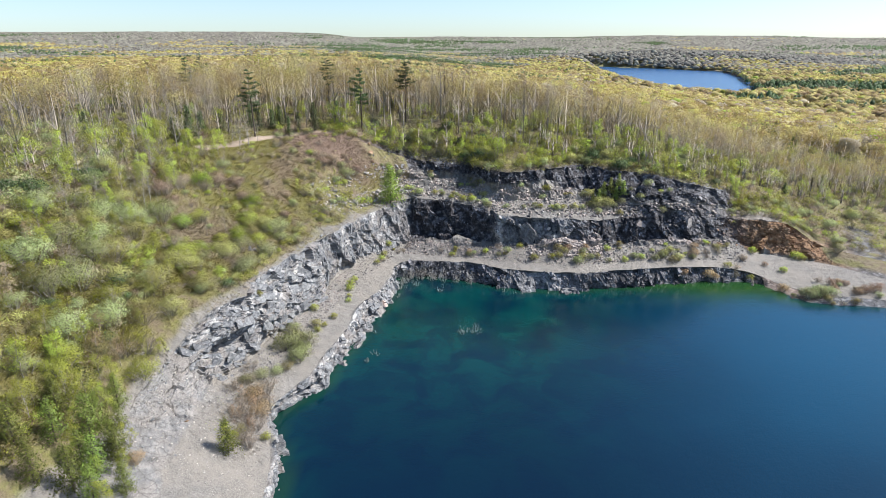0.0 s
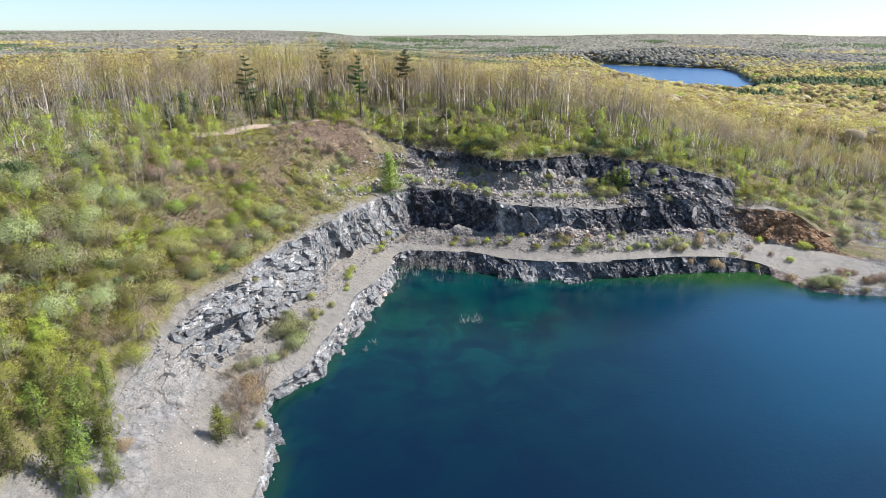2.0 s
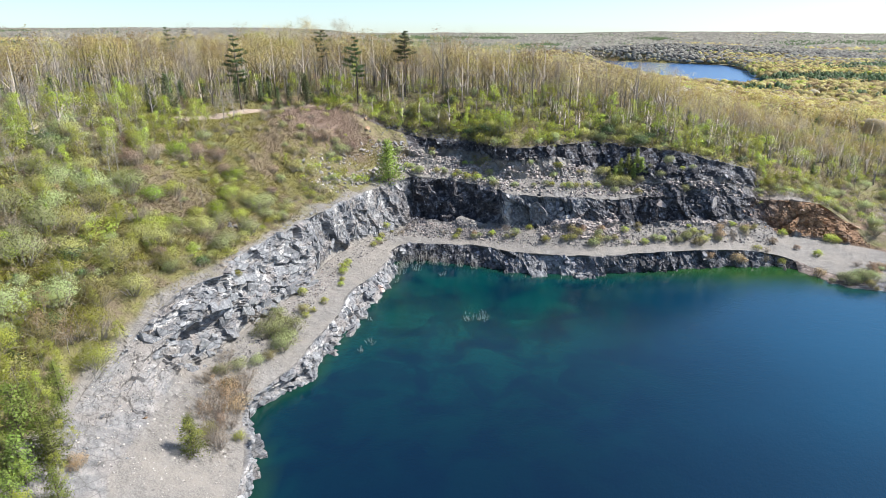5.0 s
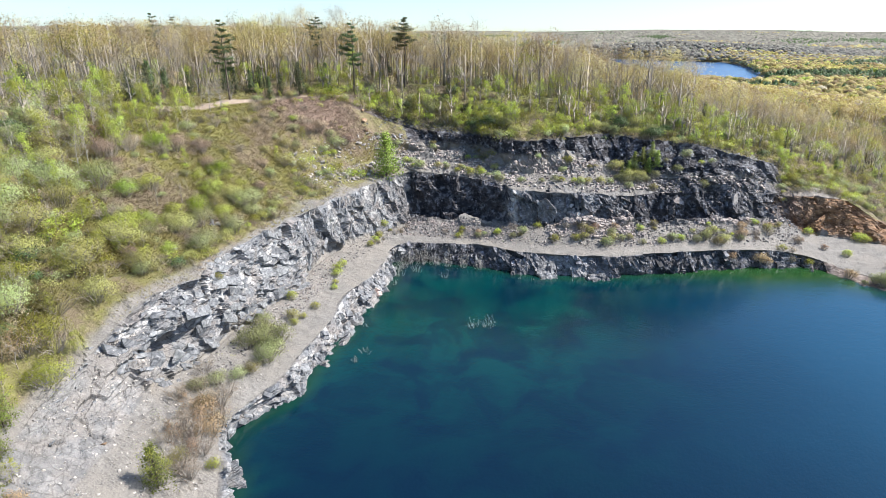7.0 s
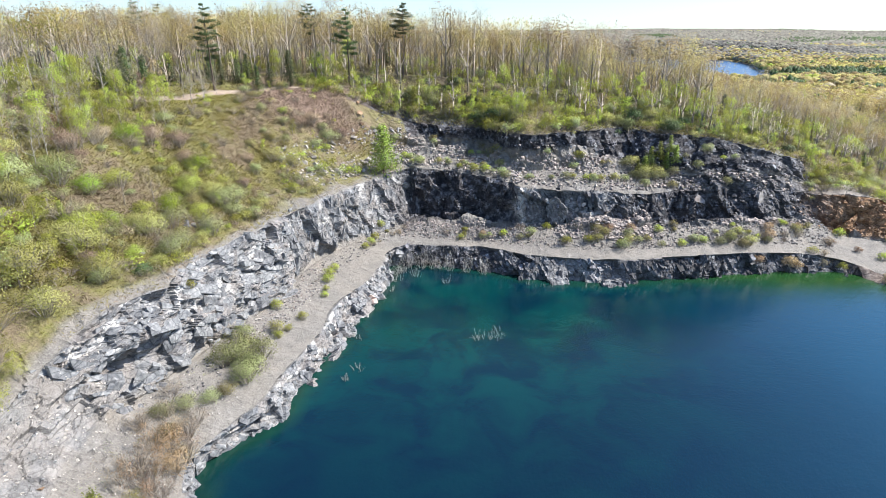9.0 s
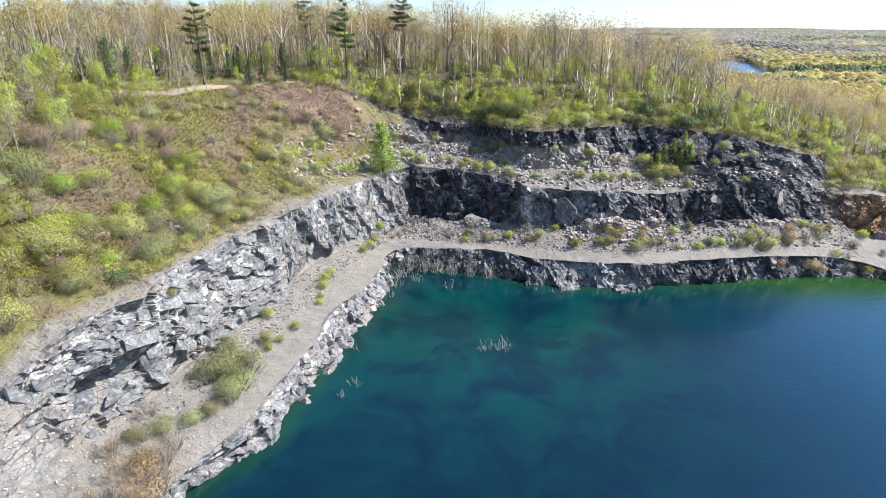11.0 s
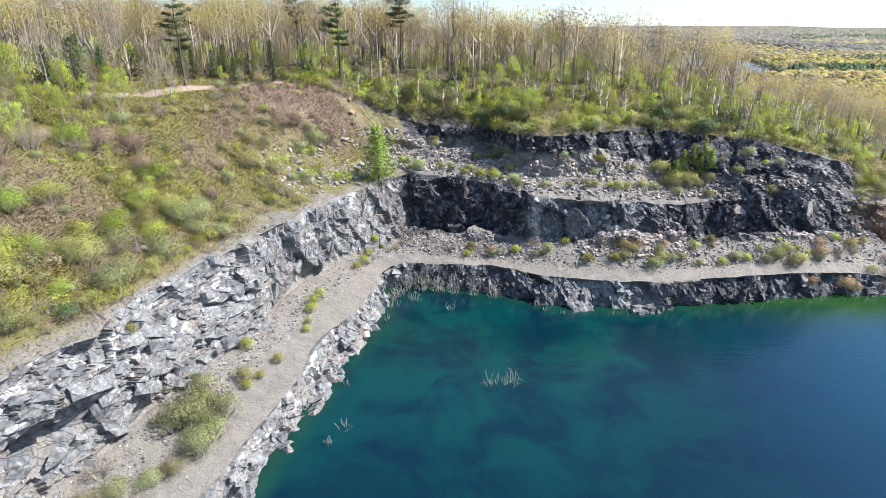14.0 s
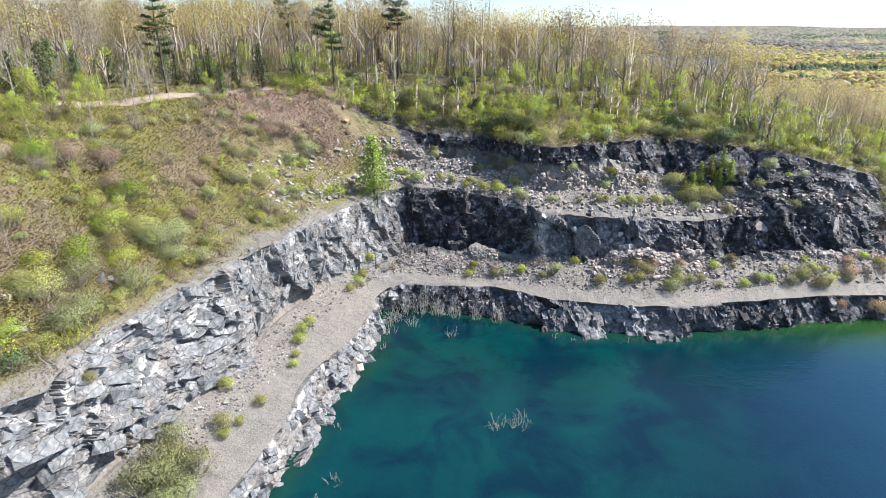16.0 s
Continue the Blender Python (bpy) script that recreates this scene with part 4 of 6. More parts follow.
for x, y, s in ((46.5, 170.2, 0.75), (48, 171, 0.85), (50, 171.2, 0.8), (51.6, 170.5, 0.7), (53.6, 170.3, 0.75), (44.8, 170, 0.6), (52.5, 171.8, 0.7)):
    plant(pick(FRESH), x, y, s, turn(), group="firs on the upper ledge")
for x, y, s in ((-45, 65.8, 0.85), (-46.4, 61.7, 0.95), (-48, 68.5, 0.9), (-50.3, 63.2, 1.0), (-49.3, 57, 1.0), (-53, 60, 1.0), (-52, 67, 0.95)):
    plant(pick(FIRS), x, y, s, turn(), group="firs above the gravel slope")
for x, y, s in ((-52.8, 70.7, 0.9), (-49.6, 72.3, 0.7), (-47.5, 71, 0.6), (-55.5, 74, 1.0), (-57, 69, 1.1), (-44.5, 61.5, 0.6), (-43.5, 68, 0.5), (-54, 64.5, 1.0), (-58, 63, 1.1), (-56, 57, 1.1), (-52, 77, 0.8), (-59, 78, 1.0), (-33.0, 73.2, 0.85), (-32.2, 74.4, 0.7)):
    plant(pick(LIMES), x, y, s, turn(), group="birches above the gravel slope")
for x, y, s in ((-51.4, 81.8, 0.9), (-53.7, 80.7, 1.0), (-55, 84, 0.9), (-31.9, 83.5, 0.8), (-34.5, 86, 0.75), (-30.8, 78.5, 0.7), (-33.5, 80, 0.8)):
    plant(pick(RUSTS), x, y, s, turn(), group="budding maples by the pit")
for key, spots in (("straw", ((-30.6, 76.3, 1.4), (-32.1, 90.7, 1.3), (-37.4, 90.3, 1.2), (-32.2, 81.5, 1.5), (-34.2, 83.3, 1.4), (-31, 87.5, 1.3), (-62.4, 128.8, 1.7), (-61.2, 133.6, 1.6), (-47.9, 141.8, 1.1), (-35.5, 93, 1.2))),
                   ("rust", ((-33.4, 88.5, 1.3), (-31.4, 85, 1.3), (-41.9, 65.5, 0.9), (67, 150.8, 0.8), (74, 151.4, 1.1), (75.6, 151.2, 0.9), (110, 140.2, 1.1), (114, 141.4, 1.2), (107.5, 139.4, 0.9))),
                   ("sage", ((-32.5, 104.8, 1.6), (-28.5, 101.8, 1.5), (-28.1, 108.1, 1.6), (-31.8, 111.6, 1.3), (-30.5, 106.3, 1.7), (-28.2, 104.5, 1.5), (-31.8, 108.3, 1.5), (-39.3, 123.2, 1.6), (-41.4, 113, 1.4), (96.9, 140.2, 1.3), (98.6, 140.8, 1.4), (94.8, 141.5, 1.0), (100.3, 141, 1.1), (44.5, 168, 1.2))),
                   ("lime", ((-28.7, 78.8, 0.7), (-29.5, 121.6, 0.85), (-24.8, 119.9, 0.7), (-26.1, 116.1, 0.55), (-27.2, 113.6, 0.6), (-23.4, 137, 0.9), (-23.2, 134.5, 0.8), (-22.9, 139.5, 0.8), (-22.7, 128.5, 0.6), (-22.9, 131, 0.55), (-16.1, 162.4, 0.8), (-17, 158, 0.8), (-18.3, 152.3, 0.7), (-17.5, 155, 0.8), (-37.2, 108.3, 0.6), (-48, 120, 1.2), (-37.1, 132.7, 1.1), (91.1, 162.4, 1.0), (103.4, 161.5, 1.2), (105, 161, 1.0), (93, 177, 1.7))),
                   ("olive", ((-47.1, 117.5, 1.3), (-44.2, 128.4, 1.1), (-52.5, 107, 1.6), (-47.6, 116.3, 1.2), (-27.8, 115.2, 1.0), (43.8, 172, 1.3), (46, 169, 1.4), (48.9, 170.5, 1.3), (48.9, 168.7, 1.2))),
                   ("juniper", ((-77.2, 107.5, 1.7), (-81.5, 107.5, 1.8), (-79, 109.5, 1.6), (-84, 110, 1.6), (-73.9, 121.4, 1.5), (-75.5, 122.5, 1.3), (-42.3, 106.4, 0.9), (53.6, 177, 1.5), (55, 178, 1.3)))):
    for x, y, s in spots:
        plant(JUNIPER if key == "juniper" else pick(SHRUBS[key]), x, y, s * 1.25, turn(), group="shrubs on ledges and slopes")
for key, spots in (("sage", ((-74.3, 104.1, 1.0), (-66.7, 96.8, 1.2), (-62.3, 97.8, 1.1), (-63.4, 86.5, 1.2), (-61, 90.4, 1.1), (-70.5, 110, 1.0), (-55.1, 87.4, 1.0), (-58.4, 81, 1.1), (-38.8, 132.5, 0.9), (-36, 134.8, 0.7), (-41.2, 115.6, 0.8), (98.5, 140.2, 1.0), (95.5, 139.6, 0.9), (101.1, 140.1, 0.8), (120.2, 174.4, 1.0), (108.5, 179.1, 1.0), (115.9, 161.9, 0.8), (-30.2, 106.2, 0.85), (-29, 103, 0.75), (-64, 103, 1.0), (-68, 90, 1.2))),
                   ("olive", ((-60.3, 100.4, 1.0), (-61.2, 109.9, 0.9), (-66.9, 118, 0.8), (-46.3, 132.5, 0.7), (-45.7, 116.4, 0.8), (-50.5, 107.1, 0.9), (-52.9, 99.3, 1.0), (-46.3, 103.5, 0.8), (-51.8, 90.5, 0.9), (-54.4, 81, 0.8), (-48.4, 94.6, 0.8), (-73.6, 144.6, 1.0), (-74.5, 127.5, 0.9), (124, 192.6, 1.0), (135.1, 186.4, 1.0), (102.5, 181.7, 0.9), (64, 156, 0.6), (62.2, 155.2, 0.55), (-67, 105, 1.0), (-58, 95, 0.9))),
                   ("straw", ((-55, 111.3, 0.8), (-57.5, 137.7, 0.7), (-63, 133.7, 0.8), (-64.4, 153.3, 0.8), (-32, 77.4, 0.8), (-30.6, 80.7, 0.8), (-35, 81.5, 0.8), (-34.6, 87.5, 0.8), (-31.8, 93.3, 0.7), (-36.2, 96.5, 0.7), (123.9, 169.3, 0.9), (-59.9, 104, 0.8), (-49.5, 86, 0.8))),
                   ("rust", ((-33, 84, 0.75), (-31.5, 88.8, 0.7), (-33.8, 91, 0.7), (-52, 84, 0.9), (112, 140.5, 0.8), (108.6, 140.2, 0.7), (82.2, 153.2, 0.5), (86, 157.8, 0.7))),
                   ("olive", ((-32.6, 78.6, 0.55), (-34, 89.5, 0.6), (-30, 98.5, 0.6), (-31, 110, 0.5))), ("sage", ((-33.8, 94.5, 0.7), (-31.4, 96.6, 0.6), (-36, 92.5, 0.6))),
                   ("lime", ((-42.3, 126.7, 0.7), (-55.4, 74.6, 0.9), (-48.3, 81.9, 0.8), (-50.8, 86.2, 0.9), (80, 153.6, 0.5), (134.3, 200.1, 1.0), (-53.5, 124, 0.7), (-57, 91.5, 0.8)))):
    for x, y, s in spots:
        plant(pick(BUSHES[key]), x, y, s * (1.65 if x < -40 else 1.2), turn(), group="bushes on the slopes")
for x, y, s in ((-45.7, 58.2, 1.1), (-44.8, 61.6, 1.0), (-43.6, 64.7, 0.9), (-47.6, 65.9, 1.15), (-40.9, 60.5, 0.8), (-43, 57.5, 1.0), (-48.1, 73.9, 0.9), (-46, 70, 0.7), (-32.6, 73.4, 0.95)):
    plant(pick(FIRS), x, y, s, turn(), group="firs above the gravel slope")
for x, y, s in ((-50.1, 70.6, 1.1), (-46.9, 86.4, 0.6), (-42, 62.8, 0.7), (-47, 62, 1.0), (-51.5, 68.5, 1.2), (-49, 76, 0.9), (-44.5, 67.5, 0.6), (-41.5, 57, 0.9)):
    plant(pick(LIMES), x, y, s, turn(), group="birches above the gravel slope")
for x, y, s in ((2.7, 159.5, 0.6), (7.3, 158.7, 0.65), (9, 158.9, 0.5), (12.0, 158.3, 0.6), (15.8, 156.3, 0.6), (17.5, 156.5, 0.45), (21.9, 158.8, 0.7), (25.3, 153.3, 0.85), (37.2, 150.8, 1.0), (38.8, 152.5, 0.9), (41.0, 152.8, 0.7), (49.8, 157.4, 0.7), (53.5, 154, 0.8), (55.5, 154, 0.7), (59.3, 153.5, 0.8), (61.5, 154.5, 0.9), (64.2, 153.1, 0.9), (66, 154, 1.0), (70.3, 155, 0.7), (46, 152.2, 0.6), (50.5, 152.8, 0.7)):
    plant(pick(SHRUBS[("lime", "olive", "sage")[int(rng.integers(0, 3))]]), x, y, s * 1.4, turn(), group="low shrubs on the far bench")
for x, y, s in ((-7.3, 178.7, 0.6), (-2.6, 177.3, 0.7), (3.2, 175.6, 0.6), (8.6, 172, 0.9), (12.2, 174, 0.8), (28.4, 165.5, 0.6), (31.4, 165.1, 0.6), (35, 165.5, 0.7), (38.4, 166.7, 0.8), (33.2, 166, 0.6)):
    plant(pick(SHRUBS["lime" if rng.random() < 0.6 else "olive"]), x, y, s * 1.45, turn(), group="shrubs on the upper ledge")

# ---- the forest behind the rim ----
taken = {}


def free(x, y, gap):
    """Whether no other plant stands within gap; if so, the place is taken."""
    i, j, r = int(x // 4), int(y // 4), int(gap // 4) + 1
    for a in range(i - r, i + r + 1):
        for b in range(j - r, j + r + 1):
            for px, py in taken.get((a, b), ()):
                if (px - x) ** 2 + (py - y) ** 2 < gap * gap:
                    return False
    taken.setdefault((i, j), []).append((x, y))
    return True


forest_near, forest_rest = [], []
tries = 0
while len(forest_near) + len(forest_rest) < 2300 and tries < 26000:
    tries += 1
    s = rng.uniform(2.5, 22.5)
    h = catmull(ST[:, 6, :], np.array([s]))[0]
    out = unit(np.array([h[0] - CENTRE[0], h[1] - CENTRE[1]]))
    d = -6 + 190 * rng.random() ** 1.55
    x, y = h[0] + out[0] * d, h[1] + out[1] * d
    if x < -0.80 * y - 30 or x > 0.82 * y + 25 or not free(x, y, 2.35 + 0.018 * max(0, d)):
        continue
    if -66 < x < -20 and y < 193 - 0.2 * (x + 40) ** 2 * 0.02 and d < 6:
        continue
    if 11 < s < 18 and d < 3 and rng.random() < 0.75:
        continue
    if s < 9.8 and y < 166 + 0.12 * (x + 100) and rng.random() < 0.93:
        continue
    (forest_near if d < 62 and len(forest_near) < 298 else forest_rest).append((x, y, s, d))


def forest_kind(x, y, s, d):
    u = rng.random()
    if s > 17.5:
        if d < 40:
            return pick(LIMES) if u < 0.40 else pick(PALES) if u < 0.75 else pick(RUSTS) if u < 0.83 else pick(BARES)
        return pick(OAKS) if u < 0.6 else pick(BARES)
    if s < 9.2 and d < 70:
        return pick(PALES) if u < 0.30 else pick(OAKS) if u < 0.56 else pick(LIMES) if u < 0.70 else pick(BARES)
    if d < 4:
        return pick(LIMES) if u < 0.62 else pick(RUSTS) if u < 0.83 else pick(BARES)
    return pick(BARES) if u < 0.52 else pick(OAKS) if u < 0.94 else pick(RUSTS)


def ground_z(x, y, s, d):
    return drop(x, y).z


for x, y, s, d in forest_near:
    k = forest_kind(x, y, s, d)
    size = rng.uniform(0.9, 1.28) if k["name"] not in ("young_birch", "red_maple") else rng.uniform(0.8, 1.5)
    plant(k, x, y, size * (0.85 if s > 17.5 else 1.18 if s > 10.5 and d > 6 else 1.05), turn(), group="trees behind the quarry rim")


def joined(name, items, label, category, mats, soft=False, round_crowns=False):
    """One mesh out of many placed shapes: items are (shape, x, y, z, scale, turn, material number)."""
    by, shapes, nby, tby, g = {}, {}, {}, {}, np.random.default_rng(17)
    for (v, f), x, y, z, sc, tn, m in items:
        c, n = math.cos(tn) * sc, math.sin(tn) * sc
        w = np.column_stack([v[:, 0] * c - v[:, 1] * n + x, v[:, 0] * n + v[:, 1] * c + y, v[:, 2] * sc + z])
        if round_crowns:
            if id(v) not in shapes:
                shapes[id(v)] = soften(v, f, 2.0 if m == 0 and mats[0] is BARK else 0.6)
            f, q = shapes[id(v)]
            c, n = c / sc, n / sc
            nby.setdefault(m, []).append(np.column_stack([q[:, 0] * c - q[:, 1] * n, q[:, 0] * n + q[:, 1] * c, q[:, 2]]))
        by.setdefault(m, []).append((w, f))
        tby.setdefault(m, []).append(np.full(len(w), g.random(), np.float32))
    vs, fs, ids, o = [], [], [], 0
    for m, lst in by.items():
        v, f = join(lst)
        vs.append(v)
        fs.append(f + o)
        ids.append(np.full(len(f), m, np.int32))
        o += len(v)
    me = mesh_of(name, np.concatenate(vs), np.concatenate(fs), dict(tone=np.concatenate([q for m in by for q in tby[m]])), not soft, np.concatenate([q for m in by for q in nby[m]]) if round_crowns else None)
    for mat in mats:
        me.materials.append(mat)
    me.polygons.foreach_set("material_index", np.concatenate(ids))
    return tagged(new(name, me), label, category, kind="stuff")


def canopy_tree(rng, h, w, n, size):
    """A forest tree whose closed, billowing crown hides most of its wood."""
    wood = [tube([(0, 0, -0.4), (0.1, 0, h * 0.45), (0, 0.1, h * 0.85)], [0.22, 0.16, 0.06], 3)]
    lobes = [np.array([0, 0, h * 0.72])]
    for k in range(5):
        a = k * 1.26 + rng.normal() * 0.3
        tip = np.array([math.cos(a) * w * 0.62, math.sin(a) * w * 0.62, h * rng.uniform(0.5, 0.86)])
        wood.append(tube([(0, 0, h * 0.4), tip], [0.10, 0.03], 3))
        lobes.append(tip)
    return join(wood), shell(rng, [(l, np.array([w * 0.48, w * 0.48, h * 0.2])) for l in lobes], n, size)


LIGHT = [canopy_tree(rng, 13.5 + i % 3, 4.6, 150, 0.74) for i in range(6)]
FINE = [canopy_tree(rng, 13 + i % 3, 4.2, 420, 0.34) for i in range(6)]
SAPLING = [canopy_tree(rng, 5.5, 1.5, 170, 0.26) for i in range(4)]
LIGHT_BARE = [broadleaf(rng, 14.5, 3.8, 7, 2, 190, 0.30, 0.22, 3) for i in range(3)]
items = []
for x, y, s, d in forest_rest:
    z = ground_z(x, y, s, d)
    u, sc, tn = rng.random(), rng.uniform(0.85, 1.2), turn()
    bare = u < (0.34 if s < 17 else 0.3)
    w, l = LIGHT_BARE[rng.integers(0, 3)] if bare else FINE[rng.integers(0, 6)] if d < 60 else LIGHT[rng.integers(0, 6)]
    if s > 17.5 and d < 45:
        sc *= 0.78
    elif d < 130:
        sc *= 1.2 if 10.5 < s < 18.5 else 1.06
    items.append((w, x, y, z, sc, tn, 0))
    items.append((l, x, y, z, sc, tn, 2 if bare else (3 if u > 0.95 else 4 if u > 0.72 and d > 40 else 1)))
joined("woodland", items, "dense spring woodland of yellowing oaks and bare trees", "woodland", [BARK, LEAF["oak"], LEAF["bare"], LEAF["lime"], LEAF["gold"]], round_crowns=True)


# ---- distant woods ----
def crown_dome(rng, w, h, seg, rings, n_flakes, size):
    """A billowing tree crown seen from afar: an uneven dome with ragged clumps of leaves on it."""
    v = [np.array([0, 0, h * rng.uniform(0.9, 1.15)])]
    for k in range(1, rings + 1):
        t = (math.pi * 0.62) * k / rings
        for j in range(seg):
            a = 2 * math.pi * (j + 0.5 * (k % 2)) / seg
            q = rng.uniform(0.72, 1.2)
            v.append(np.array([math.cos(a) * math.sin(t) * w * q, math.sin(a) * math.sin(t) * w * q, math.cos(t) * h * rng.uniform(0.75, 1.2)]))
    f = [(0, 1 + j, 1 + (j + 1) % seg) for j in range(seg)]
    for k in range(rings - 1):
        for j in range(seg):
            p, q = 1 + k * seg + j, 1 + k * seg + (j + 1) % seg
            f += [(p, p + seg, q + seg), (p, q + seg, q)]
    dome = (np.array(v), np.array(f))
    if not n_flakes:
        return dome
    lobes = [(np.array([0, 0, h * 0.1]), np.array([w, w, h]) * 0.9)] + [(np.array([math.cos(a) * w * 0.5, math.sin(a) * w * 0.5, h * rng.uniform(0.1, 0.5)]), np.array([w, w, h]) * rng.uniform(0.4, 0.6)) for a in (0.3, 1.6, 2.8, 4.1, 5.3)]
    return join([(dome[0] * 0.8, dome[1]), shell(rng, lobes, n_flakes, size)])


def distant(r0, r1, spacing, shape, seed):
    g = np.random.default_rng(seed)
    shapes = [crown_dome(g, *shape) for _ in range(9)]
    cones = [crown_dome(g, shape[0] * 0.62, shape[1] * 1.7, *shape[2:]) for _ in range(6)]
    half = radians(41)
    n = int((2 * half) / 2 * (r1 ** 2 - r0 ** 2) / spacing ** 2)
    r = np.sqrt(g.uniform(r0 ** 2, r1 ** 2, n))
    a = g.uniform(-half, half, n)
    x, y = r * np.sin(a), r * np.cos(a) + 20
    z = land(x, y)
    keep = in_pond(x, y, 2) > 1.0
    dark = fbm2(x, y, 90 if r1 < 1500 else 260, 4, 61)
    # pine stands beyond the pond and along the far ridges
    stand = np.exp(-((x - 560) / 130) ** 2 - ((y - 900) / 60) ** 2) + np.exp(-((x - 980) / 260) ** 2 - ((y - 1150) / 150) ** 2) + np.exp(-((x - 430) / 45) ** 2 - ((y - 925) / 25) ** 2) + 0.4 * np.exp(-((y - 1330) / 140) ** 2) * (x < 150)
    pine = (dark + 0.40 * stand + g.normal(size=n) * 0.05 + 0.045 * smooth(600, 1500, r) + 0.02 * smooth(1500, 2200, r)) > 0.645
    # more grey crowns with distance, haze painted through the choice of colour
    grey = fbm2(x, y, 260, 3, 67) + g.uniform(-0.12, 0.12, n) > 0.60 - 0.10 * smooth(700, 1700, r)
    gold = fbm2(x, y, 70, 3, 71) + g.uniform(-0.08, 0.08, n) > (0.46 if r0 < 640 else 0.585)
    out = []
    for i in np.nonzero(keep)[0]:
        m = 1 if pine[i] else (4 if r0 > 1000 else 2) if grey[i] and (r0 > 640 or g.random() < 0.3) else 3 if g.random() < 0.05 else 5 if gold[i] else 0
        # farther out ever more crowns take the hazed hill colour
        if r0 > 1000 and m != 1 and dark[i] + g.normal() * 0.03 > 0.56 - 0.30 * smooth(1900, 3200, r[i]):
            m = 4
        sc = g.uniform(0.7, 1.25)
        out.append((cones[g.integers(0, 6)] if m == 1 else shapes[g.integers(0, 9)], x[i], y[i], z[i] + (9 if m != 1 else 7) * (0.85 + 0.15 * sc), sc * (0.9 if m == 1 else 1), g.uniform(0, 6.28), m))
    return out


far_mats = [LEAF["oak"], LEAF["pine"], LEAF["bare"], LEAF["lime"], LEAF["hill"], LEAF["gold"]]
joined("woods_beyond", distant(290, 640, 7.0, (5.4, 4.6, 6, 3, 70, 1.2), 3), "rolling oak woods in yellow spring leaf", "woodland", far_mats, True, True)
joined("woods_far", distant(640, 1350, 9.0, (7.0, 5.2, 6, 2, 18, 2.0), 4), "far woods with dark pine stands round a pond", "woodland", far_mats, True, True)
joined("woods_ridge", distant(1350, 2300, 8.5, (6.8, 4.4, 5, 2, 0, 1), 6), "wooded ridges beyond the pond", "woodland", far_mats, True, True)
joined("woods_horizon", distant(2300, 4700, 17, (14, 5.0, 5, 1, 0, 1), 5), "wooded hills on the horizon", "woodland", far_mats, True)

# ---- shrubs and saplings round the pit ----
shrub_list = []
LIGHT_SHRUB = [shrub(rng, 1.7, 1.4, 5, 230, 0.185, 0.45) for i in range(6)]


def scatter(n, s0, s1, bands, f0, f1, mix_of, lo, hi, gap=0.9, group="shrubs round the quarry", thing=True):
    done = 0
    for _ in range(n * 4):
        if done >= n:
            break
        s, b, f = rng.uniform(s0, s1), bands[rng.integers(0, len(bands))], rng.uniform(f0, f1)
        x, y, _ = spot(s, b, f)
        tan_ = math.exp(-((x + 53) / 7) ** 2 - ((y - 124) / 9) ** 2) + 0.8 * math.exp(-((x + 46) / 8) ** 2 - ((y - 157) / 11) ** 2)
        if tan_ > 0.35 and rng.random() < 0.85 or not free(x, y, gap):
            continue
        key = mix_of[rng.integers(0, len(mix_of))]
        kinds = BUSHES[key[4:]] if key[:4] == "big_" else LIMES if key == "birch" else RUSTS if key == "maple" else FRESH if key == "fir" else [JUNIPER] if key == "juniper" else PALES if key == "pale" else BARES if key == "bare" else SHRUBS[key]
        if not thing:
            u = float(fbm2(np.array([x]), np.array([y]), 9.0, 3, 83)[0]) + rng.normal() * 0.03
            if u > 0.565 and s < 10.8:
                key = "straw"
            elif u < 0.43:
                key = "lime" if rng.random() < 0.6 else "olive"
            shape = LIGHT_SHRUB[rng.integers(0, 6)]
            m = {"olive": 1, "sage": 2, "straw": 3, "lime": 4, "juniper": 5, "rust": 6}[key]
            p, sc, tn = drop(x, y), rng.uniform(lo, hi), turn()
            shrub_list.append((shape[0], p.x, p.y, p.z - 0.05, sc, tn, 0))
            shrub_list.append((shape[1], p.x, p.y, p.z - 0.05, sc, tn, m))
            done += 1
            continue
        sc = rng.uniform(lo, hi) * (0.5 if key in ("birch", "maple", "fir") else 0.38 if key == "pale" else 0.42 if key == "bare" else 1.0)
        plant(pick(kinds), x, y, sc, turn(), group=group)
        done += 1


slope = ["olive", "olive", "sage", "sage", "straw", "straw", "lime", "juniper"]
scatter(70, 0.6, 5.0, [5, 6], 0.05, 1.0, slope + ["birch", "birch", "birch", "olive", "fir"], 0.9, 1.8, 1.6, "scrub on the slope")
scatter(48, 4.6, 9.6, [6], 0.35, 1.0, ["birch", "pale", "maple", "birch", "birch", "pale"], 1.5, 2.6, 2.2, "young trees on the slope")
scatter(36, 0.8, 4.8, [6], 0.2, 1.0, ["birch", "pale", "birch", "maple", "birch"], 1.3, 2.2, 2.2, "young trees on the slope")
scatter(45, 5.0, 10.5, [5, 6], 0.0, 1.0, ["olive", "straw", "sage", "lime", "birch"], 0.7, 1.4, 1.8, "scrub on the slope")
scatter(22, 4.2, 10.0, [4], 0.6, 1.0, ["olive", "sage", "straw", "lime"], 0.6, 1.3, 1.0, "scrub on the slope")
scatter(16, 0.8, 3.2, [4, 5], 0.2, 0.9, ["birch", "lime", "birch", "olive"], 0.9, 1.6, 1.2, "scrub on the slope")
scatter(12, 9.5, 13.0, [2], 0.5, 0.95, ["straw", "lime", "straw"], 0.4, 0.8, 0.7, "low shrubs on the bench")
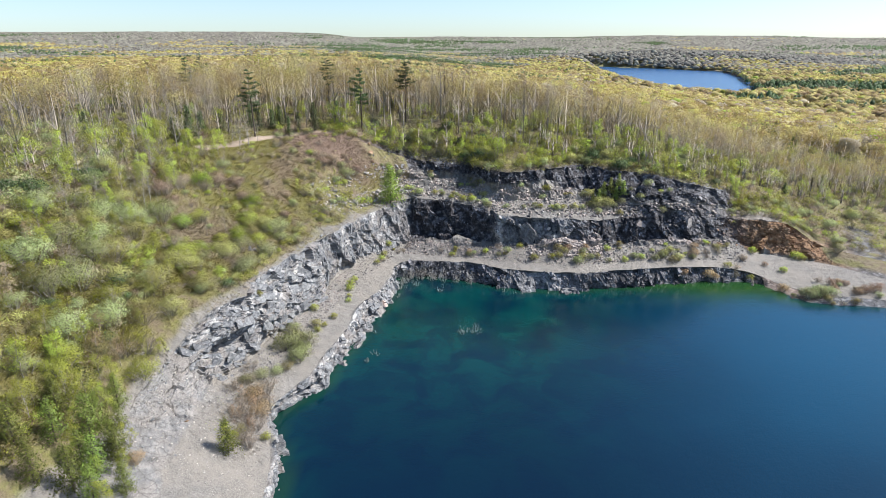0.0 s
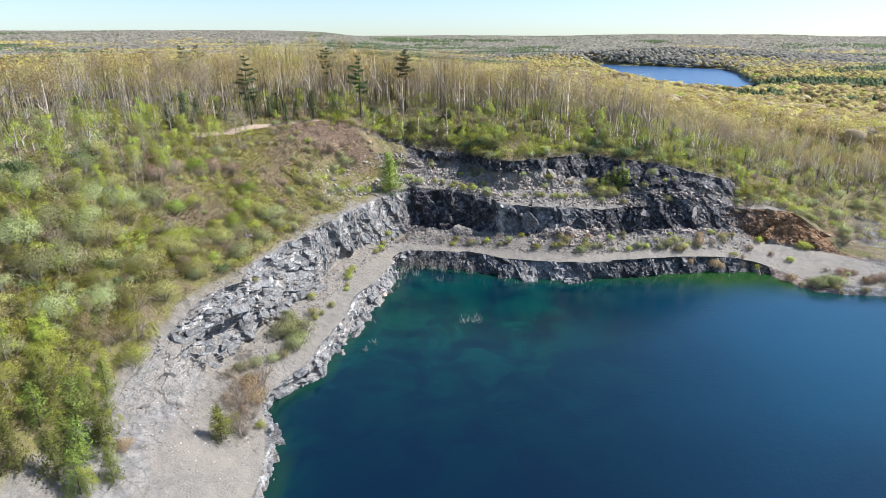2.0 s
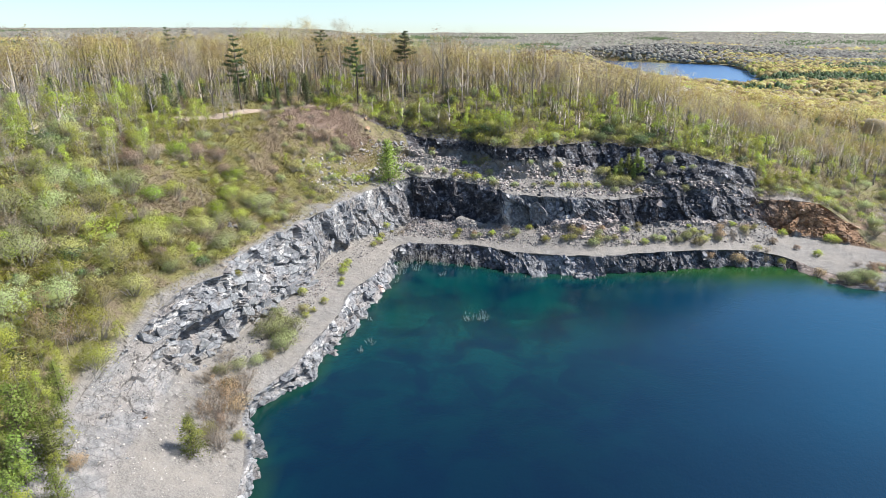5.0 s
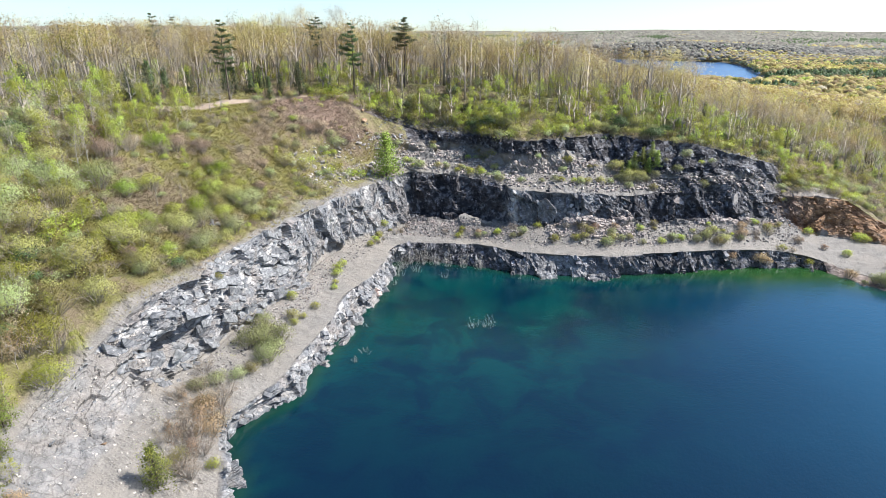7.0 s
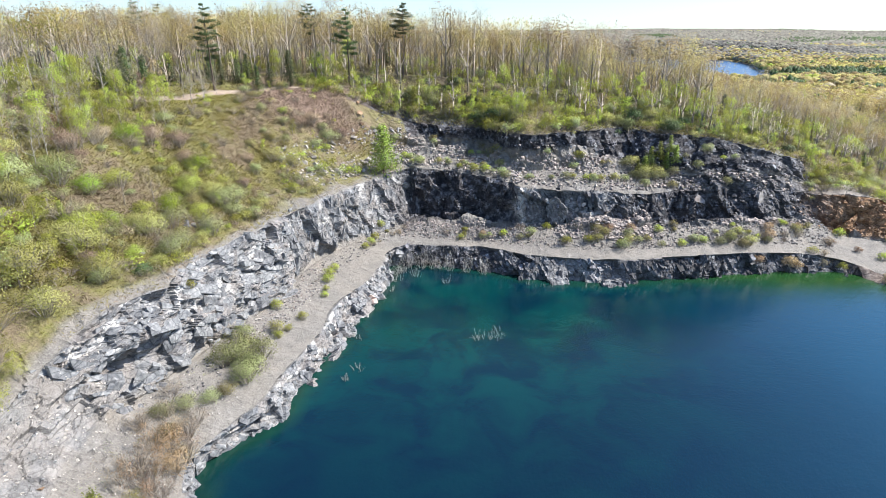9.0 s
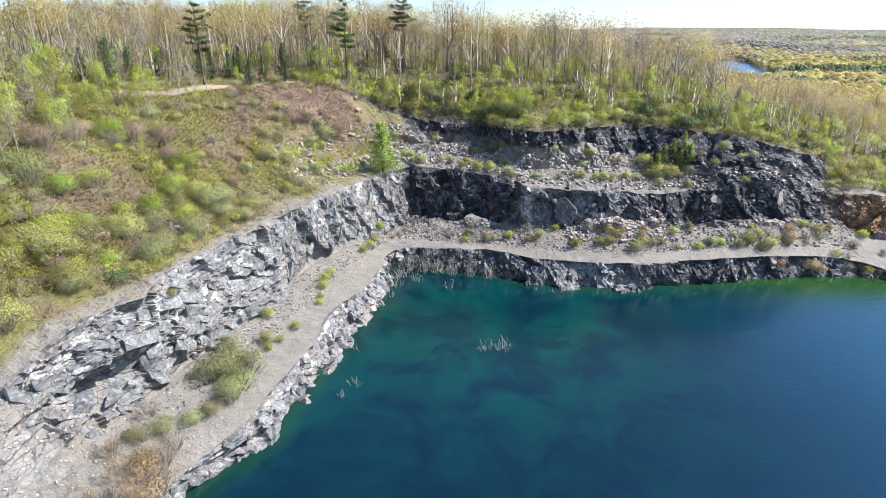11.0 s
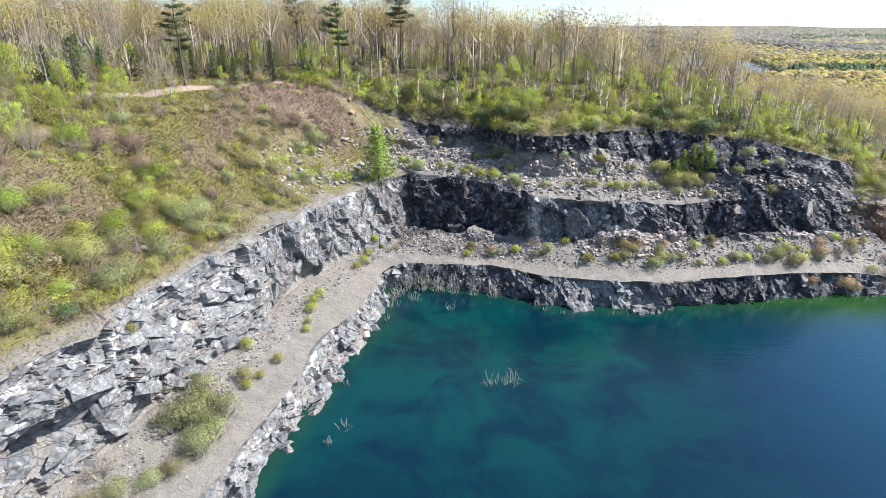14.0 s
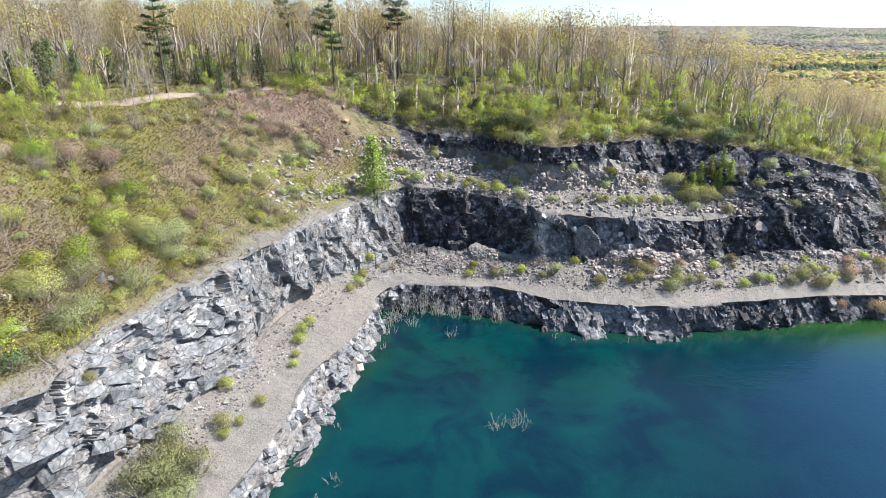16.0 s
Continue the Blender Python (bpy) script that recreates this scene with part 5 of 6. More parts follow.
scatter(10, 18.2, 20.2, [1, 2], 0.4, 0.9, ["rust", "lime", "straw"], 0.7, 1.3, 0.8, "low shrubs on the bench")
scatter(46, 11.3, 17.6, [4, 5], 0.1, 0.6, ["lime", "olive", "sage", "sage"], 0.6, 1.4, 1.0, "shrubs on the upper ledge")
scatter(34, 13.0, 19.0, [2], 0.55, 1.0, ["lime", "olive", "sage", "straw", "rust"], 0.5, 1.3, 0.9, "low shrubs on the far bench")
for x, y, s in ((45.5, 167.5, 0.8), (47.8, 167.6, 0.9), (50.2, 168, 0.7), (52.8, 168.5, 0.7), (43.6, 168.4, 0.7)):
    plant(BUSHES["sage"][0], x, y, s, turn(), group="shrubs on the upper ledge")
scatter(130, 11.0, 19.2, [6], 0.05, 0.95, ["birch", "birch", "birch", "birch", "olive", "sage", "juniper"], 1.2, 2.3, 1.3, "growth along the top rim")
scatter(50, 18.8, 23.2, [5, 6], 0.1, 1.0, ["birch", "pale", "birch", "sage", "birch"], 0.9, 1.7, 1.5, "growth by the access track")
plant(BUSHES["green"][0], -59.4, 118.5, 1.75, 0.4)
plant(BUSHES["vivid"][0], -55.6, 119.5, 1.15, 0.4)
plant(BUSHES["litter"][0], -63.4, 128, 1.35, 0.4)
plant(BUSHES["litter"][0], -60.2, 125.5, 1.0, 1.4)
for x, y, s, key in ((-47.6, 140.2, 0.85, "vivid"), (-49.5, 140.8, 0.7, "litter"), (-46.0, 132.0, 0.9, "lime"), (-52.3, 145, 0.9, "litter"), (-56, 141.8, 1.0, "litter"), (-59.1, 139.4, 0.9, "vivid"), (-62.9, 112.2, 1.3, "sage"), (-66.7, 109.6, 1.2, "sage"),
                     (-67.6, 115.5, 0.8, "green"), (-73.1, 119.2, 1.0, "green"), (-40.2, 136.5, 0.95, "sage"), (-41.4, 133.8, 0.9, "sage"), (-43.3, 134.8, 0.8, "olive"), (-51.5, 109.7, 1.0, "lime"), (-45.8, 124.5, 0.9, "vivid"), (-44.2, 121.0, 0.9, "sage"), (-50.2, 113.0, 0.9, "vivid"), (-38.8, 159, 0.8, "olive"), (-36.5, 176, 0.8, "litter"), (-34, 178.5, 0.8, "litter"), (-29.5, 176, 0.9, "sage"), (-27, 179, 0.8, "litter")):
    plant(BUSHES[key][0], x, y, s * 1.4, turn(), group="bushes on the slopes")
for x, y, s in ((-70.2, 139.4, 1.35), (-73.1, 134.6, 1.2), (-78.9, 132, 1.2), (-58.2, 149.2, 0.95), (-65.1, 143.7, 1.0), (-70.4, 146.8, 1.5), (-76.5, 141, 1.3), (-84, 139, 1.4), (-81, 127, 1.0), (-67.5, 137.3, 0.9), (-66, 152, 1.2), (-88, 134, 1.3), (-45.2, 133.4, 0.85), (-62.5, 147, 0.8), (-74, 150, 1.4)):
    plant(pick(LIMES), x, y, s * 0.98, turn(), group="young trees on the slope")
for x, y, s in ((-85.3, 148.3, 1.0), (-77.3, 149, 1.05), (-92.4, 148.2, 1.0), (-62.7, 134.8, 0.75), (-57, 151, 0.6), (-82, 138, 1.0), (-68, 158.6, 0.9), (-90, 141, 1.0)):
    plant(pick(PALES), x, y, s, turn(), group="young trees on the slope")
for x, y, s in ((-68.5, 160, 1.15), (-71.5, 157, 0.9), (-52, 190, 0.9), (-57, 184.5, 0.8)):
    plant(pick(SPRUCES), x, y, s, turn(), group="dark spruces of the wood")
plant(PALES[0], -71, 107, 0.95, 1.0)
scatter(80, 3.5, 10.6, [5, 6], 0.0, 1.0, ["big_straw", "big_sage", "big_olive", "big_straw", "big_litter", "big_lime"], 0.45, 0.95, 2.4, "bushes on the slopes")
scatter(14, 20.6, 22.6, [1, 2], 0.1, 0.5, ["rust", "sage", "straw", "olive", "rust"], 0.6, 1.2, 0.9, "low shrubs by the shore")
scatter(70, 19.0, 22.4, [4, 5, 6], 0.1, 1.0, ["bare", "pale", "birch", "big_sage", "big_straw", "bare"], 0.6, 1.2, 1.8, "growth by the access track")
scatter(46, 0.8, 6.4, [5, 6], 0.15, 1.0, ["bare", "bare", "pale"], 0.8, 1.25, 2.6, "bare young trees on the slope")
scatter(300, 0.3, 5.2, [5, 6], 0.0, 1.0, ["olive", "olive", "sage", "straw", "lime", "juniper", "olive"], 0.7, 1.6, 0.9, thing=False)
scatter(90, 4.5, 10.4, [4, 5], 0.3, 1.0, ["olive", "sage", "juniper", "olive", "straw"], 0.8, 1.5, 0.9, thing=False)
scatter(190, 5.0, 10.8, [5, 6], 0.0, 1.0, ["olive", "straw", "sage", "lime", "straw", "straw"], 0.5, 1.1, 0.9, thing=False)
scatter(200, 10.6, 19.3, [6], 0.0, 1.0, ["olive", "sage", "lime", "straw", "olive", "juniper"], 0.6, 1.5, 0.7, thing=False)
scatter(170, 10.8, 18.0, [6], 0.0, 0.7, ["lime", "sage", "lime", "lime"], 1.0, 2.0, 0.6, thing=False)
scatter(420, 18.9, 23.2, [4, 5, 6], 0.15, 1.0, ["sage", "olive", "straw", "lime", "straw"], 0.6, 1.6, 0.7, thing=False)
for _ in range(650):
    s = rng.uniform(2.5, 22.5)
    h = catmull(ST[:, 6, :], np.array([s]))[0]
    out = unit(np.array([h[0] - CENTRE[0], h[1] - CENTRE[1]]))
    d = 60 * rng.random() ** 1.3
    x, y = h[0] + out[0] * d, h[1] + out[1] * d
    shape, sc, tn = LIGHT_SHRUB[rng.integers(0, 6)], rng.uniform(0.8, 2.8), turn()
    p = drop(x, y)
    shrub_list.append((shape[0], x, y, p.z, sc, tn, 0))
    shrub_list.append((shape[1], x, y, p.z, sc, tn, int(rng.choice([1, 1, 2, 3, 4, 1]))))
# open scrub behind the slope, up to the edge of the wood
for _ in range(620):
    y = rng.uniform(84, 172)
    x = -66 - rng.random() * (0.42 * y + 12)
    p = drop(x, y)
    shape, sc, tn = LIGHT_SHRUB[rng.integers(0, 6)], rng.uniform(0.8, 2.1), turn()
    shrub_list.append((shape[0], x, y, p.z, sc, tn, 0))
    shrub_list.append((shape[1], x, y, p.z, sc, tn, int(rng.choice([1, 2, 2, 3, 3, 4]))))
for _ in range(620):
    s = rng.uniform(10.5, 23.0) if rng.random() < 0.85 else rng.uniform(4.5, 10.5)
    h = catmull(ST[:, 6, :], np.array([s]))[0]
    out = unit(np.array([h[0] - CENTRE[0], h[1] - CENTRE[1]]))
    d = (-17 if s > 17 else -13 if s > 10.5 else 0) + 38 * rng.random() ** 1.8
    x, y = h[0] + out[0] * d, h[1] + out[1] * d
    if not free(x, y, 1.0):
        continue
    shape, sc, tn, p = SAPLING[rng.integers(0, 4)], rng.uniform(0.7, 1.55), turn(), drop(x, y)
    shrub_list.append((shape[0], x, y, p.z, sc, tn, 0))
    shrub_list.append((shape[1], x, y, p.z, sc, tn, int(rng.choice([4, 4, 1, 2, 3]))))
for _ in range(260):
    s = rng.uniform(16.5, 23.0)
    h = catmull(ST[:, 6, :], np.array([s]))[0]
    out = unit(np.array([h[0] - CENTRE[0], h[1] - CENTRE[1]]))
    d = -12 + 60 * rng.random()
    shape, sc, tn, p = LIGHT_SHRUB[rng.integers(0, 6)], rng.uniform(0.8, 2.0), turn(), drop(h[0] + out[0] * d, h[1] + out[1] * d)
    shrub_list.append((shape[0], p.x, p.y, p.z, sc, tn, 0))
    shrub_list.append((shape[1], p.x, p.y, p.z, sc, tn, int(rng.choice([1, 2, 2, 3, 4]))))
joined("scrub", shrub_list, "thick spring scrub of mixed green and brown shrubs", "scrub", [BARK, LEAF["olive"], LEAF["sage"], LEAF["straw"], LEAF["lime"], LEAF["pine"], LEAF["rust"]], round_crowns=True)

# ---- boulders, rubble, drowned branches ----
def rock_mesh(seed, n=13, squash=0.7):
    g = np.random.default_rng(seed)
    bm = bmesh.new()
    for _ in range(n):
        v = g.normal(size=3)
        v = v / np.linalg.norm(v) * g.uniform(0.75, 1.0) * np.array([1.0, g.uniform(0.6, 0.9), squash])
        bm.verts.new(v * 0.5)
    bmesh.ops.convex_hull(bm, input=bm.verts)
    for v in [v for v in bm.verts if not v.link_faces]:
        bm.verts.remove(v)
    bmesh.ops.triangulate(bm, faces=bm.faces)
    bm.verts.ensure_lookup_table()
    vv = np.array([v.co[:] for v in bm.verts])
    ff = np.array([[v.index for v in f.verts] for f in bm.faces])
    bm.free()
    return vv, ff


ROCK_SHAPES = [rock_mesh(100 + i, 10 + i % 5, 0.55 + 0.1 * (i % 4)) for i in range(8)]
ROCK_MESH = {}
for key, mat in (("pale", ROCK_PALE), ("dark", ROCK_DARK), ("ochre", ROCK_OCHRE), ("pink", ROCK_PINK)):
    for i, (v, f) in enumerate(ROCK_SHAPES):
        me = mesh_of("boulder", v, f)
        me.materials.append(mat)
        ROCK_MESH[key, i] = me
BOULDER_LABEL = dict(pale="angular pale grey boulder lying on the scree", dark="angular dark grey boulder fallen from the face", ochre="ochre-brown boulder below the rusty face", pink="pinkish slab of rock at the water's edge")


def boulder(x, y, size, key, group="boulders on the ledges", z=None, sx=1.0):
    p = drop(x, y) if z is None else Vector((x, y, z))
    ob = new("boulder", ROCK_MESH[key, int(rng.integers(0, 8))])
    ob.matrix_basis = Matrix.Translation((p.x, p.y, p.z + size * 0.12)) @ Euler((rng.normal() * 0.25, rng.normal() * 0.25, turn())).to_matrix().to_4x4() @ Matrix.Diagonal((size * sx, size, size, 1))
    return tagged(ob, BOULDER_LABEL[key], "boulder", group)


def boulders(n, s0, s1, band, f0, f1, key, lo, hi):
    for _ in range(n):
        x, y, _z = spot(rng.uniform(s0, s1), band, rng.uniform(f0, f1))
        boulder(x, y, lo + (hi - lo) * rng.random() ** 2.2, key)


boulders(95, 9.4, 11.6, 4, 0.3, 1.0, "pale", 0.8, 2.4)
boulders(45, 11.4, 14.5, 4, 0.3, 1.0, "pale", 0.6, 1.7)
boulders(40, 9.2, 11.6, 5, 0.0, 0.35, "pale", 0.8, 2.2)
for x, y, s in ((-42.2, 123.4, 1.6), (-43.3, 123.6, 1.4), (-41.9, 125.4, 1.2), (-42.9, 125, 1.0), (-44, 124.6, 1.2)):
    boulder(x, y, s, "dark", "dark boulders among the shrubs")
boulders(50, 11.5, 17.4, 4, 0.45, 1.0, "dark", 0.6, 1.9)
boulders(55, 14.0, 19.2, 3, 0.0, 0.22, "dark", 0.6, 1.8)
boulders(25, 14.0, 16.0, 3, 0.0, 0.3, "pale", 0.6, 1.5)
boulders(25, 19.0, 20.8, 3, 0.0, 0.2, "ochre", 0.5, 1.4)
boulders(30, 1.0, 8.0, 2, 0.6, 1.0, "pale", 0.4, 1.2)
boulders(8, 5.2, 6.4, 5, 0.0, 0.25, "dark", 0.8, 1.8)
for x, y, s in ((-23.3, 187.5, 2.2), (-22.4, 185.8, 1.8), (-23.8, 189.4, 1.6), (-21.7, 184.2, 1.5), (-20, 192, 1.4)):
    boulder(x, y, s, "ochre", "boulders below the pines")
boulder(-14.6, 133.6, 2.6, "pink", z=0.6)
boulder(-15.2, 134.6, 2.0, "pink", z=1.2)
boulder(-40.1, 77.2, 1.1, "ochre")

small = []


def rubble(n, s0, s1, band, f0, f1, m, lo, hi):
    for _ in range(n):
        x, y, _z = spot(rng.uniform(s0, s1), band, rng.uniform(f0, f1))
        p = drop(x, y)
        sz = lo + (hi - lo) * rng.random() ** 2.5
        small.append((ROCK_SHAPES[int(rng.integers(0, 8))], p.x, p.y, p.z + 0.1 * sz, sz, turn(), m))


rubble(650, 9.3, 11.5, 4, 0.3, 1.0, 0, 0.3, 1.1)
rubble(450, 9.2, 11.6, 5, 0.0, 0.4, 0, 0.3, 1.2)
rubble(700, 11.2, 18.6, 4, 0.02, 1.0, 1, 0.25, 1.2)
rubble(1300, 11.2, 18.6, 4, 0.05, 1.0, 3, 0.25, 1.4)
rubble(500, 11.2, 17.0, 4, 0.2, 1.0, 0, 0.3, 1.3)
rubble(400, 11.4, 18.0, 5, 0.0, 0.3, 1, 0.3, 1.2)
rubble(1100, 11.2, 15.6, 5, 0.0, 0.55, 3, 0.35, 1.7)
rubble(500, 11.2, 15.6, 5, 0.0, 0.55, 0, 0.35, 1.4)
rubble(650, 14.7, 16.1, 3, 0.0, 0.34, 3, 0.5, 1.9)
rubble(350, 14.5, 16.3, 2, 0.72, 1.0, 3, 0.4, 1.5)
rubble(350, 17.2, 18.9, 3, 0.0, 0.25, 3, 0.4, 1.5)
rubble(1100, 12.0, 19.2, 2, 0.25, 1.0, 3, 0.12, 0.5)
rubble(1500, 10.8, 19.2, 2, 0.4, 1.0, 1, 0.2, 0.9)
rubble(1200, 10.8, 18.5, 2, 0.4, 1.0, 3, 0.25, 1.0)
rubble(600, 12.0, 19.2, 2, 0.2, 1.0, 1, 0.12, 0.5)
rubble(1000, 12.5, 19.3, 3, 0.0, 0.2, 1, 0.2, 0.9)
rubble(500, 11.0, 14.0, 3, 0.0, 0.12, 3, 0.2, 0.8)
rubble(900, 14.2, 16.1, 3, 0.0, 0.45, 3, 0.25, 1.1)
rubble(500, 17.4, 19.0, 3, 0.0, 0.32, 1, 0.25, 1.0)
rubble(600, 12.0, 19.0, 2, 0.6, 1.0, 3, 0.15, 0.7)
rubble(350, 14.0, 16.2, 3, 0.0, 0.35, 0, 0.2, 0.7)
rubble(260, 19.0, 21.0, 3, 0.0, 0.3, 2, 0.2, 0.8)
rubble(900, 0.8, 4.0, 2, 0.1, 1.0, 0, 0.12, 0.5)
rubble(600, 0.8, 3.6, 3, 0.0, 1.0, 0, 0.12, 0.6)
rubble(900, 4.0, 10.5, 2, 0.45, 1.0, 0, 0.12, 0.55)
rubble(900, 3.6, 10.6, 2, 0.5, 1.0, 1, 0.15, 0.7)
rubble(500, 4.5, 8.5, 2, 0.55, 1.0, 3, 0.15, 0.6)
rubble(350, 12.0, 19.0, 2, 0.5, 1.0, 1, 0.12, 0.5)
joined("rubble", small, "loose broken stone on the ledges and slopes", "rubble", [ROCK_PALE, ROCK_DARK, ROCK_OCHRE, ROCK_BROWN])

# angular slabs and blocks that stand out of the faces
slabs = []
BAND_ROWS = {b: (ROW0[b], (ROW0[b + 1] - ROW0[b])) for b in range(1, 7)}


def block_mesh(seed):
    """A jointed block: six uneven flat sides, some corners broken off."""
    g = np.random.default_rng(seed)
    bm = bmesh.new()
    for x in (-0.5, 0.5):
        for y in (-0.5, 0.5):
            for z in (-0.5, 0.5):
                q = np.array([x, y, z]) * g.uniform(0.8, 1.1, 3) + np.array([0.22 * y * g.choice([-1, 1]), 0, 0])
                if g.random() < 0.2:
                    for axis in range(3):
                        w = q.copy()
                        w[axis] *= 0.45
                        bm.verts.new(w)
                else:
                    bm.verts.new(q)
    bmesh.ops.convex_hull(bm, input=bm.verts)
    for v in [v for v in bm.verts if not v.link_faces]:
        bm.verts.remove(v)
    bmesh.ops.triangulate(bm, faces=bm.faces)
    bm.verts.index_update()
    out = np.array([v.co[:] for v in bm.verts]), np.array([[v.index for v in f.verts] for f in bm.faces])
    bm.free()
    return out


BLOCKS = [block_mesh(700 + i) for i in range(12)]


def jointed(n, s0, s1, band, f0, f1, m, lo, hi, dims, tilts, proud, spin, loose=0.08, grow=2.0):
    """Flat-lying plates bounded by the same few sets of joints: each stands a little proud of its face."""
    r0, nr = BAND_ROWS[band]
    for _ in range(n):
        c = int(np.searchsorted(SCOL, rng.uniform(s0, s1))) % NC
        i = r0 + int(rng.uniform(f0, f1) * (nr - 1))
        if band == 3 and abs(GP[i, c][1] - 96.5) < 3.4 and abs(GP[i, c][2] - 10.0) < 2.4:
            continue
        size = lo + (hi - lo) * rng.random() ** grow
        v, f = BLOCKS[int(rng.integers(0, 12))]
        aim = GN[i, c] + np.array(tilts[int(rng.integers(0, len(tilts)))]) + rng.normal(size=3) * loose
        rot = Vector(aim).to_track_quat("Z", "Y").to_matrix() @ Euler((0, 0, spin + rng.normal() * 0.2)).to_matrix()
        k = np.array(dims) * rng.uniform(0.75, 1.3, 3) * size
        w = (v * k) @ np.array(rot).T
        p = GP[i, c] - GN[i, c] * (0.5 * k[2] - rng.uniform(0.05, 1.0) * proud)
        slabs.append(((w, f), p[0], p[1], p[2], 1.0, 0.0, m))


def slab_blocks(n, s0, s1, band, f0, f1, m, lo, hi, flat, dip, spin=3.14, sink=0.10):
    r0, nr = BAND_ROWS[band]
    for _ in range(n):
        c = int(np.searchsorted(SCOL, rng.uniform(s0, s1))) % NC
        r = r0 + int(rng.uniform(f0, f1) * (nr - 1))
        if band == 3 and abs(GP[r, c][1] - 96.5) < 3.4 and abs(GP[r, c][2] - 10.0) < 2.4:
            continue
        size = lo + (hi - lo) * rng.random() ** 2.0
        v, f = ROCK_SHAPES[int(rng.integers(0, 8))]
        rot = (Euler(dip).to_matrix() @ Euler((rng.normal() * 0.22, rng.normal() * 0.22, rng.uniform(-spin, spin))).to_matrix())
        w = (v * np.array([1.35, 1.0, flat * rng.uniform(0.7, 1.4)]) * size) @ np.array(rot).T
        p = GP[r, c] - GN[r, c] * size * sink
        slabs.append(((w, f), p[0], p[1], p[2], 1.0, 0.0, m))


SIDE = ((0.0, 0.0, 0.0), (0.25, 0.1, -0.2), (-0.05, -0.35, 0.05), (0.1, -0.1, 0.35))
FAR = ((0.6, 0.0, 0.1), (0.25, 0.0, 0.05), (-0.35, 0.0, 0.0), (0.1, 0.0, 0.45))
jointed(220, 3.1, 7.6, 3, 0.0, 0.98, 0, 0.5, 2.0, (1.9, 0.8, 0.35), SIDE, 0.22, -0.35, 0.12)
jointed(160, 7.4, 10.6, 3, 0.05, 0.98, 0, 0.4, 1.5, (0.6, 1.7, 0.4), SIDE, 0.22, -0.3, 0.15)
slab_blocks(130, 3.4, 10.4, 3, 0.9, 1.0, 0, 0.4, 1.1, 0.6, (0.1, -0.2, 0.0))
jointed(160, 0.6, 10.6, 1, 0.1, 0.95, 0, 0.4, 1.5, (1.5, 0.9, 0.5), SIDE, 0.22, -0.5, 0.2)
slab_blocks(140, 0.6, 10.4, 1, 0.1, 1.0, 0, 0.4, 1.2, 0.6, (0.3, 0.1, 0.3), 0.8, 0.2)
# far walls: blocks in the shaded colour, a few pale ones as painted lit facets
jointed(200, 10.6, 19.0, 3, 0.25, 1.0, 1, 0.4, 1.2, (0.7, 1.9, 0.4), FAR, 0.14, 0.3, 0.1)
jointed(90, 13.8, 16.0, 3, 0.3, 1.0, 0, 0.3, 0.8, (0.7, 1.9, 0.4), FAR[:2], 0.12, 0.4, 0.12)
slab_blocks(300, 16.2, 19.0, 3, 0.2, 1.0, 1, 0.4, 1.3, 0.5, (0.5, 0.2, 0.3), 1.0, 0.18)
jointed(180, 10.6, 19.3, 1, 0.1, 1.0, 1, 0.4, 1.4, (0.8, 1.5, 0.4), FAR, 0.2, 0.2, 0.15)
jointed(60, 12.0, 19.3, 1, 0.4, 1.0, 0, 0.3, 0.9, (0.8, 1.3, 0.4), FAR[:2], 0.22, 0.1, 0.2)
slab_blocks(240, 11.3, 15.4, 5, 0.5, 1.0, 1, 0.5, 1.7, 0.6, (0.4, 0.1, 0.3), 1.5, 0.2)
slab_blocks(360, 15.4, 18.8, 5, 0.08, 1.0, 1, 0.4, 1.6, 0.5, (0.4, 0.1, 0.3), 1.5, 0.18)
jointed(90, 11.3, 18.6, 5, 0.3, 0.95, 0, 0.3, 1.1, (0.9, 1.2, 0.5), FAR[:2], 0.25, 0.2, 0.2)
slab_blocks(220, 18.7, 20.9, 3, 0.05, 1.0, 2, 0.4, 1.5, 0.7, (0.4, 0.2, 0.0))
slab_blocks(60, 1.0, 3.4, 3, 0.0, 1.0, 0, 0.4, 1.3, 0.5, (0.1, -0.4, 0.0))
# the overhang in the side wall: a roof slab and the block under it
for (w, d, h), (x, y, z), e in (((7.5, 5.0, 1.7), (-41.6, 96.2, 12.9), (0.15, 0.25, 1.35)), ((3.0, 2.6, 2.6), (-39.6, 95.6, 8.6), (0.1, 0.1, 1.2)), ((2.2, 2.0, 2.2), (-39.2, 98.6, 8.2), (0.2, -0.1, 0.6)), ((5.0, 3.5, 1.5), (-41.0, 101.5, 13.2), (0.2, 0.3, 1.4)), ((4.0, 3.0, 3.0), (-41.3, 92.6, 9.2), (0.2, 0.1, 1.3))):
    v, f = ROCK_SHAPES[3]
    slabs.append((((v * np.array([w, d, h * 1.4])) @ np.array(Euler(e).to_matrix()).T, f), x, y, z, 1.0, 0.0, 0))
joined("rock_slabs", slabs, "jagged slabs and blocks of slate in the quarry faces", "rock face", [FACE_PALE, FACE_SHADED, FACE_OCHRE])

# low growth between the shrubs
tuft = [leaves(np.random.default_rng(70 + i), np.random.default_rng(170 + i).normal(size=(28, 3)) * np.array([0.5, 0.5, 0.2]) + np.array([0, 0, 0.25]), 0.17, 0.0, 0.4) for i in range(6)]
grass_items = []


